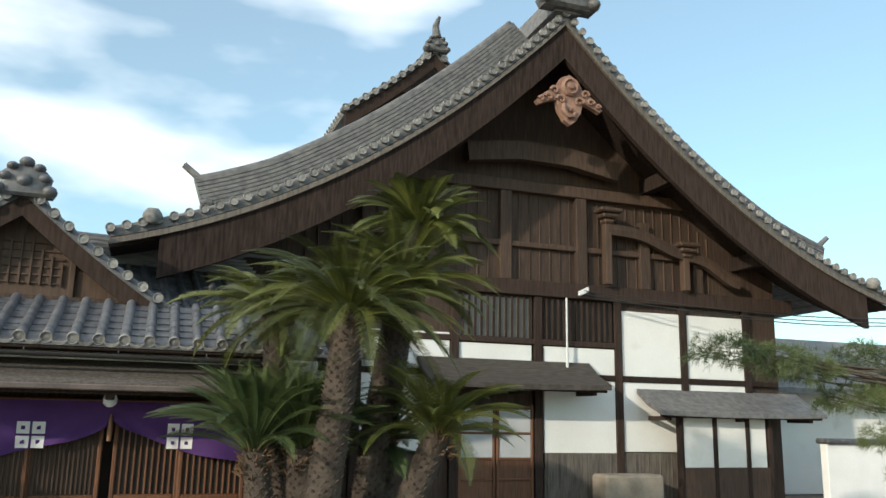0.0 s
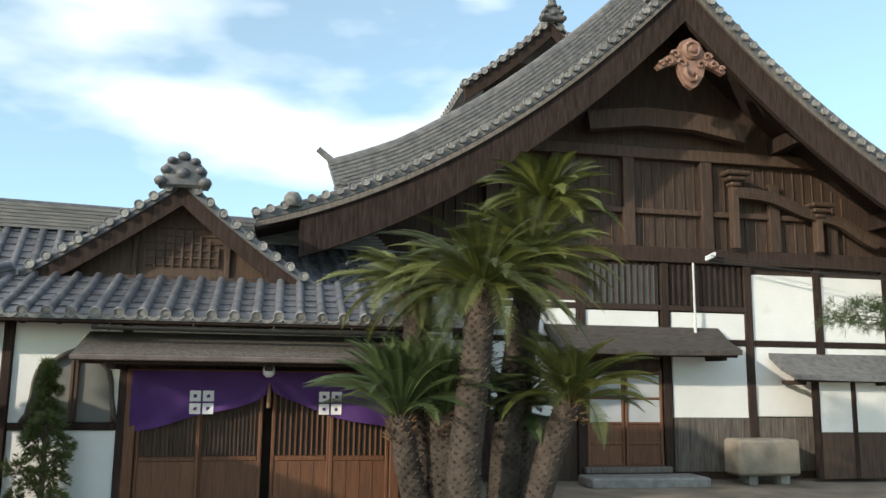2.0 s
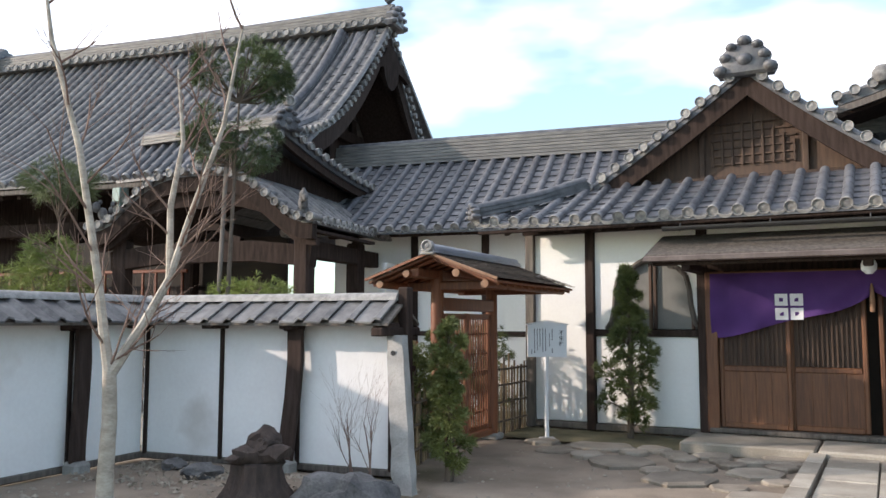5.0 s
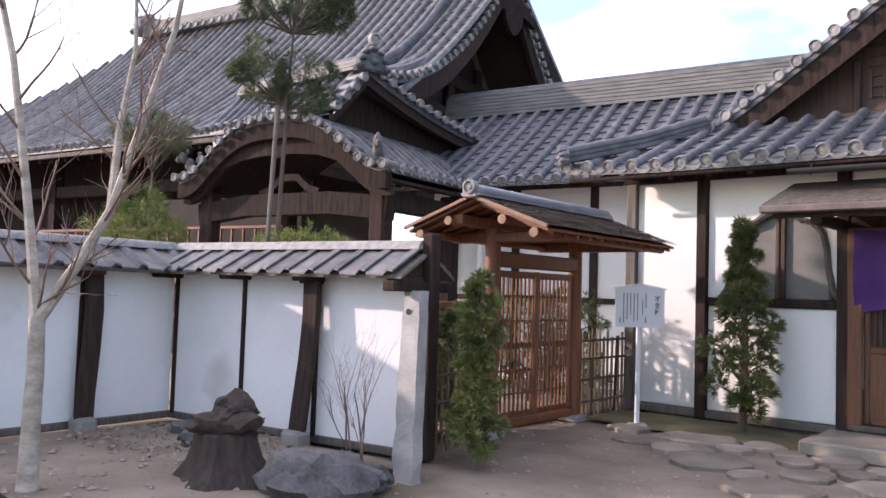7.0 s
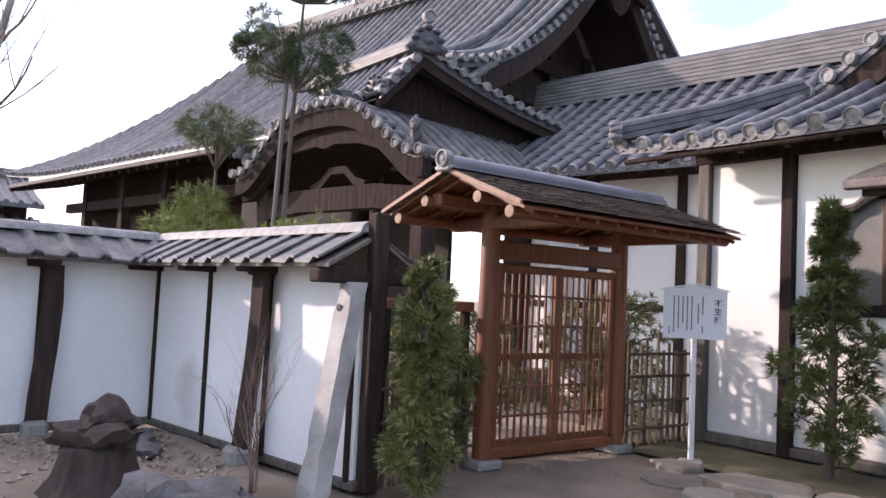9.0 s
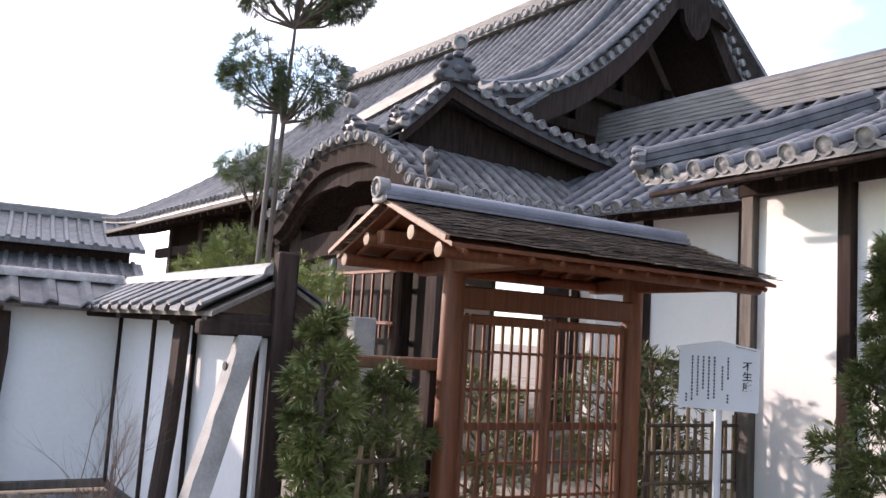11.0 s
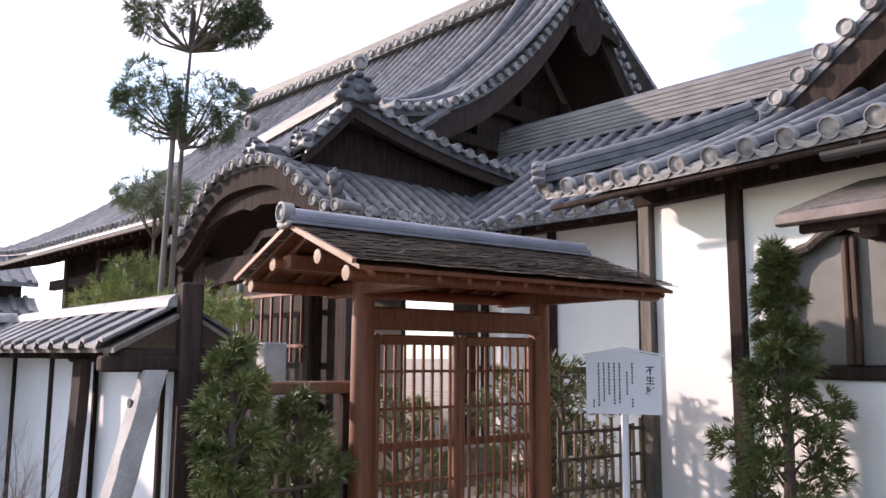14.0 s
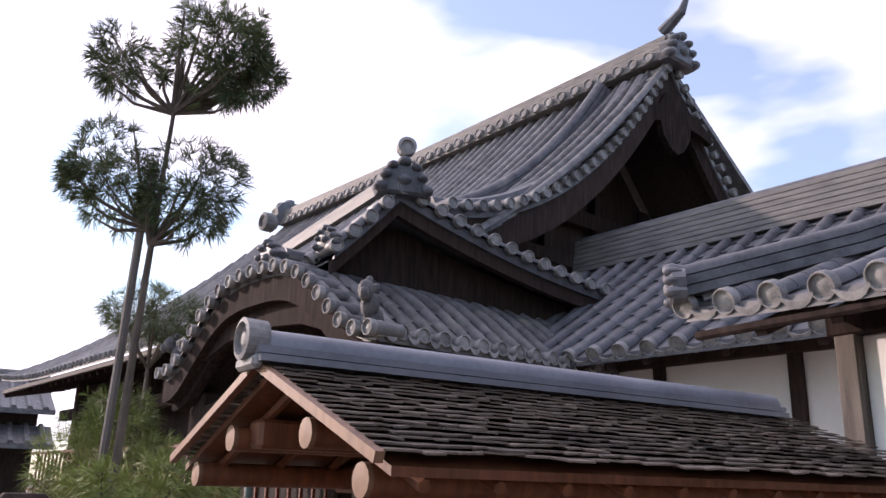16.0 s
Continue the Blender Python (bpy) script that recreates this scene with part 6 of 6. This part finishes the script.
for k in range(620):
    x, y = rn.uniform(-6.5, -4.2), -4.25 - abs(rn.gauss(0, 0.25)) + 0.1 * (x + 4) if k < 200 else rn.uniform(-5.6, -4.4)
    z = ground_height(x, y) + 0.05
    s = rn.uniform(0.010, 0.035)
    v0 = Vector((x, y, z))
    a, b, c = [Vector((rn.uniform(-1, 1), rn.uniform(-1, 1), rn.uniform(-0.3, 0.6))) * s for _ in range(3)]
    deb.add([v0 + a, v0 + b, v0 + c, v0 - a * 0.7 - Vector((0, 0, s * 0.5))], [(0, 1, 2), (0, 2, 3), (1, 3, 2), (0, 3, 1)])
tagged(part("ground_litter", deb, PAVING), "broken bark and stone chips along the wall foot", "litter", kind="stuff")
peb = Mesh()
rn = random.Random(45)
for k in range(3600):
    x, y = rn.uniform(-6.6, 4.5), rn.uniform(-8.2, -0.9)
    if (-0.7 < x < 0.7) or (1.0 < x and y > -3.6):
        continue
    bed_here = x < -4.0 and y < -4.2
    if not bed_here and rn.random() < 0.55:
        continue
    s0 = rn.uniform(0.006, 0.022) * (1.4 if bed_here else 1.0)
    z = ground_height(x, y) + (0.03 + 0.05 * noise.noise(Vector((x, y, 7))) if bed_here else -0.02)
    c = Vector((x, y, z))
    rx, ry, rz = s0 * rn.uniform(0.8, 1.5), s0 * rn.uniform(0.8, 1.5), s0 * rn.uniform(0.5, 0.9)
    t2 = rn.uniform(0, 3)
    cx, sx = math.cos(t2), math.sin(t2)
    ring = [c + Vector((cx * a * rx - sx * b * ry, sx * a * rx + cx * b * ry, 0)) for a, b in ((1, 0), (0.3, 0.95), (-0.8, 0.6), (-0.8, -0.6), (0.3, -0.95))]
    peb.add(ring + [c + Vector((0, 0, rz))], [(i, (i + 1) % 5, 5) for i in range(5)])
tagged(part("ground_pebbles", peb, PAVING), "small stones scattered on the sandy earth", "pebbles", kind="stuff")
ls = thing("leaning_stone", "tall rough granite slab leaning against the wall end", "stone slab")
m = Mesh()
vs, fs = [], []
for k in range(15):
    t = k / 14
    c = Vector((-3.50, -4.42, -0.05)) + (Vector((-3.86, -3.99, 1.31)) - Vector((-3.50, -4.42, -0.05))) * t
    for a, b in ((-1, -1), (1, -1), (1, 1), (-1, 1)):
        w = 0.095 * (1 - 0.12 * t)
        o = Vector((a * w, b * 0.05, 0))
        o += Vector((noise.noise(Vector((t * 9, a, b))), noise.noise(Vector((t * 9, a + 5, b))), 0)) * 0.016
        vs.append(c + o)
for k in range(14):
    fs += [(k * 4 + q, k * 4 + (q + 1) % 4, k * 4 + 4 + (q + 1) % 4, k * 4 + 4 + q) for q in range(4)]
fs += [(3, 2, 1, 0), (56, 57, 58, 59)]
part("slab", m.add(vs, fs), STONE, ls)
# solid black disc paints the shade of a drilled hole
part("socket", Mesh().lathe([(0.022, 0), (0.024, 0.008), (0.004, 0.009)], frame_of((-3.83, -4.10, 1.15), (0.2, -1, 0), (0, 0, 1)), 10), INK, ls, "black disc for the shade in a drilled hole")
# curved struts standing against the wall
for s, tilt, h in ((1.05, 0.16, 1.36), (3.92, 0.05, 1.36)):
    st = thing("wall_strut", "curved weathered timber strut propping the boundary wall", "strut", "struts of the boundary wall")
    if s < 3:
        d = Vector((-0.992, -0.13, 0))
        a = Vector((-3.92, -3.90, 0)) + d * s
        nrm = Vector((0.13, -0.992, 0))
    else:
        d = Vector((0.076, -0.997, 0))
        a = Vector((-6.85, -4.28, 0)) + d * (s - 3.0)
        nrm = Vector((0.997, 0.076, 0))
    pts = [a + nrm * (0.16 + 0.0) + d * 0.05 + Vector((0, 0, -0.03)), a + nrm * 0.14 + d * 0.03 + Vector((0, 0, 0.3)), a + nrm * 0.12 - d * 0.01 + Vector((0, 0, 0.7)), a + nrm * 0.11 - d * 0.03 + Vector((0, 0, 1.05)), a + nrm * 0.10 - d * 0.02 + Vector((0, 0, h))]
    part("plank", Mesh().sweep(pts, [(-0.075, -0.03), (0.075, -0.03), (0.085, 0.0), (0.075, 0.03), (-0.075, 0.03), (-0.085, 0.0)], side=d), TIMBER, st)
    part("foot_stone", Mesh().box(pts[0].x - 0.11, pts[0].y - 0.09, -0.03, pts[0].x + 0.11, pts[0].y + 0.09, 0.12, c=0.03), STONE, st)
    part("top_block", Mesh().box(a.x - 0.08, a.y - 0.16, 1.34, a.x + 0.08, a.y + 0.0, 1.42), TIMBER, st)

# ---- fences ----
for name, lab, p, q, h, n in (("bamboo_fence", "dark brushwood fence with tied rails beside the gate", (-4.32, -0.92), (-4.28, 0.02), 0.98, 12), ("bamboo_fence", "short rustic fence between gate and wall end", (-4.25, -2.7), (-3.95, -3.78), 0.82, 11)):
    t = thing(name, lab, "fence", "fences by the gate")
    rn = random.Random(n)
    a, b = Vector((*p, 0)), Vector((*q, 0))
    for k in range(n):
        c = a + (b - a) * (k + 0.5) / n
        hh = h * rn.uniform(0.86, 1.06)
        part("upright", Mesh().tube([c + Vector((0, 0, -0.03)), c + Vector((rn.uniform(-0.012, 0.012), rn.uniform(-0.02, 0.02), hh))], [0.017, 0.014], 7), BAMBOO if k % 3 else DARKBAMBOO, t)
    for z in (0.16, 0.40, 0.62, 0.82):
        if z < h - 0.1:
            part("rail", Mesh().tube([a + Vector((0.03, 0, z)), b + Vector((0.03, 0, z + 0.01))], 0.014, 7), DARKBAMBOO, t)

# ---- sign ----
sg = thing("notice_board", "white notice board with black vertical lettering on a white post", "sign")
A, B = Vector((-3.79, -1.08, 0)), Vector((-3.40, -0.77, 0))
sg.location = (0, 0, 0.05)
d = (B - A).normalized()
nrm = Vector((d.y, -d.x, 0))
m = Matrix(((d.x, nrm.x, 0, A.x), (d.y, nrm.y, 0, A.y), (0, 0, 1, 0), (0, 0, 0, 1)))
L = (B - A).length
zb = 0.955
pts = [(0, zb), (L, zb), (L, 1.345), (L / 2, 1.39), (0, 1.345)]
part("board", Mesh().add([m @ Vector((a, o, z)) for o in (0, 0.025) for a, z in pts], [(4, 3, 2, 1, 0), (5, 6, 7, 8, 9)] + [(i, (i + 1) % 5, 5 + (i + 1) % 5, 5 + i) for i in range(5)]), WHITEPAINT, sg)
cap = Mesh()
for (a, z), (c, w) in (((-0.02, 1.345), (L / 2, 1.395)), ((L / 2, 1.395), (L + 0.02, 1.345))):
    cap.sweep([m @ Vector((a, 0.012, z)), m @ Vector((c, 0.012, w))], [(-0.025, 0), (0.025, 0), (0.025, 0.012), (-0.025, 0.012)])
part("board_cap", cap, WHITEPAINT, sg)
part("post", Mesh().box(L / 2 - 0.024, -0.048, -0.08, L / 2 + 0.024, -0.004, 1.3, m), WHITEPAINT, sg)
part("foot", Mesh().box(L / 2 - 0.1, -0.1, -0.08, L / 2 + 0.1, 0.06, -0.02, m, 0.02), STONE, sg)
for i, ch in enumerate("不生庭"):
    cu = bpy.data.curves.new("title_character", "FONT")
    cu.body, cu.size, cu.align_x, cu.align_y, cu.extrude = ch, 0.062, "CENTER", "CENTER", 0.0008
    cu.offset = 0.0012
    cu.materials.append(INK)
    tx = new("title_character", cu)
    tx.parent = sg
    tx.matrix_basis = m @ Matrix(((1, 0, 0, L - 0.07), (0, 0, 1, 0.0265), (0, 1, 0, 1.245 - 0.066 * i), (0, 0, 0, 1)))
rn = random.Random(8)
for i, (x, z0, z1) in enumerate(((0.31, 1.16, 1.30), (0.31, 1.0, 1.06), (0.275, 1.08, 1.24), (0.225, 1.04, 1.30), (0.19, 1.02, 1.30), (0.155, 1.08, 1.30), (0.12, 1.04, 1.30), (0.085, 1.02, 1.30), (0.05, 0.99, 1.05))):
    z = z1
    ln = Mesh()
    while z > z0:
        k = rn.uniform(0.012, 0.019)
        ln.box(x - 0.0055, 0.0255, z - k, x + 0.0055, 0.0268, z, m, 0.0004)
        z -= k + 0.006
    part("text_column", ln, INK, sg, "column of small black writing")

# ---- carved gable pendant, basin, pipe, cables ----
gg = thing("gable_pendant", "pale carved wooden pendant with scrolls under the gable peak", "carving")
gg.location = (0, 0, -0.26)
m = Mesh()
gy = HVY - 0.14
outline = [(0, 0.75), (0.30, 0.62), (0.50, 0.30), (0.95, 0.05), (1.25, -0.25), (1.15, -0.35), (0.80, -0.20), (0.50, -0.12), (0.42, -0.45), (0.22, -0.75), (0, -0.88)]
outline = outline + [(-a, b) for a, b in reversed(outline[1:-1])]
for yy in (0, 0.12):
    m.v += [(HX + a * 0.6, gy + yy, 8.58 + b * 0.66) for a, b in outline]
k = len(outline)
m.f += [tuple(range(k)), tuple(range(2 * k - 1, k - 1, -1))] + [(i, (i + 1) % k, k + (i + 1) % k, k + i) for i in range(k)]
part("pendant_board", m, CARVED, gg)
part("rosette", Mesh().lathe([(0.20, 0), (0.20, 0.04), (0.15, 0.09), (0.12, 0.05), (0.08, 0.06), (0.06, 0.11), (0.01, 0.12)], frame_of((HX, gy, 8.80), (0, -1, 0), (0, 0, 1)), 12), CARVED, gg, "", True)
part("drop_scroll", Mesh().tube([(HX - 0.14, gy - 0.03, 8.42), (HX - 0.16, gy - 0.04, 8.28), (HX - 0.06, gy - 0.05, 8.16), (HX + 0.06, gy - 0.05, 8.17), (HX + 0.10, gy - 0.05, 8.27), (HX + 0.03, gy - 0.05, 8.33), (HX - 0.03, gy - 0.05, 8.28)], [0.05, 0.05, 0.045, 0.04, 0.035, 0.03, 0.02], 7), CARVED, gg, "", True)
for f in (-1, 1):
    for cx, cz, r in ((0.20, 8.50, 0.11), (0.34, 8.68, 0.10), (0.47, 8.52, 0.09), (0.64, 8.46, 0.06)):
        curl = [(HX + f * (cx + r * (1 - 0.10 * k) * math.cos(0.75 * k)), gy - 0.03, cz + r * (1 - 0.10 * k) * math.sin(0.75 * k)) for k in range(10)]
        part("scroll", Mesh().tube(curl, [0.035 - 0.002 * k for k in range(10)], 7), CARVED, gg, "", True)
gg2 = thing("gable_pendant", "dark carved pendant under the main hall gable", "carving")
m = Mesh()
m.v = [(MX0 + 0.05 - o, MRY + a * 0.62, 7.0 + b * 0.62) for o in (0, 0.1) for a, b in outline]
m.f = [tuple(range(k)), tuple(range(2 * k - 1, k - 1, -1))] + [(i, (i + 1) % k, k + (i + 1) % k, k + i) for i in range(k)]
part("pendant_board", m, TIMBER, gg2)
basin = thing("stone_basin", "weathered rectangular stone basin on two stone feet", "basin")
bm_ = Mesh().box(9.0, 3.55, 0.16, 10.35, 4.15, 0.86, c=0.05)
part("trough", bm_, PAVING, basin)
for x in (9.25, 9.95):
    part("foot", Mesh().box(x, 3.65, -0.03, x + 0.2, 4.05, 0.17, c=0.02), STONE, basin)
stp = thing("stone_step", "low stone step before the side door", "step")
part("slab", Mesh().box(5.9, 3.4, -0.04, 8.3, 4.2, 0.16, c=0.03), STONE, stp)
pp = thing("drain_pipe", "thin white vent pipe standing against the hall wall", "pipe")
part("tube", Mesh().tube([(8.55, HWY - 0.2, 2.95), (8.55, HWY - 0.2, 4.45)], 0.022, 10), PIPE, pp, smooth=True)
part("sleeve", Mesh().tube([(8.55, HWY - 0.2, 2.9), (8.55, HWY - 0.2, 3.3)], 0.032, 10), PIPE, pp, smooth=True)
cab = thing("overhead_cables", "thin black overhead cables strung to the hall wall", "cable")
for i, (z, sag) in enumerate(((4.62, 0.35), (4.55, 0.45), (4.48, 0.3))):
    part("cable", Mesh().tube([(8.9 + 11 * k / 16, HWY - 0.25 - 2.2 * k / 16, z - 0.05 * k / 16 - sag * math.sin(math.pi * k / 16)) for k in range(17)], 0.012, 5), RUBBER, cab)
for k in range(4):
    part("insulator", Mesh().lathe([(0.02, 0), (0.045, 0.02), (0.03, 0.06), (0.045, 0.08), (0.02, 0.11)], Matrix.Translation((8.85 + 0.06 * k, HWY - 0.24, 4.5 + 0.03 * k)), 10), WHITEPAINT, cab)
dp = thing("downpipe", "verdigris downpipe at the main hall eave", "pipe")
part("tube", Mesh().tube([(-11.6, -0.75, 0), (-11.6, -0.75, 3.5)], 0.05, 10), TEAL, dp, smooth=True)
part("hopper", Mesh().box(-11.7, -0.85, 3.5, -11.5, -0.65, 3.75), TEAL, dp)
lp = thing("stone_post", "short pale square stone post behind the gate", "post")
part("shaft", Mesh().box(-6.48, -2.44, -0.02, -6.28, -2.24, 1.5), STONE, lp)
hr = thing("timber_rail", "pale sawn timber rail beside the gate", "rail")
part("rail", Mesh().box(-4.62, -3.35, 1.14, -4.5, -2.5, 1.22), LIGHTWOOD, hr)
for y in (-3.3, -2.55):
    part("leg", Mesh().box(-4.6, y - 0.03, -0.02, -4.52, y + 0.03, 1.14), TIMBER, hr)

# ---- distant hall beyond the wall ----
fb = thing("far_hall", "distant temple building with double tiled roof", "building")
for k, (z0, z1, x0, x1) in enumerate(((2.7, 3.3, -28.5, -30.2), (3.75, 5.0, -29.4, -33.0))):
    for i in range(34):
        yy = -16 + 0.44 * i
        part("tile_roll", Mesh().tube([(x0, yy, z0), ((x0 + x1) / 2, yy, z0 + (z1 - z0) * 0.42), (x1, yy, z1)], 0.1, 6), TILE_OLD, fb)
    part("roof", Mesh().sheet([[(x0, -16.5, z0), ((x0 + x1) / 2, -16.5, z0 + (z1 - z0) * 0.42), (x1, -16.5, z1)], [(x0, -1.2, z0), ((x0 + x1) / 2, -1.2, z0 + (z1 - z0) * 0.42), (x1, -1.2, z1)]], 0.15), TILE_OLD, fb)
part("wall", Mesh().box(-34, -16, 0, -30.2, -1.6, 3.8), TIMBER, fb)
part("ridge", Mesh().box(-33.3, -16.5, 4.9, -32.7, -1.2, 5.25, c=0.06), TILE_RIDGE, fb)
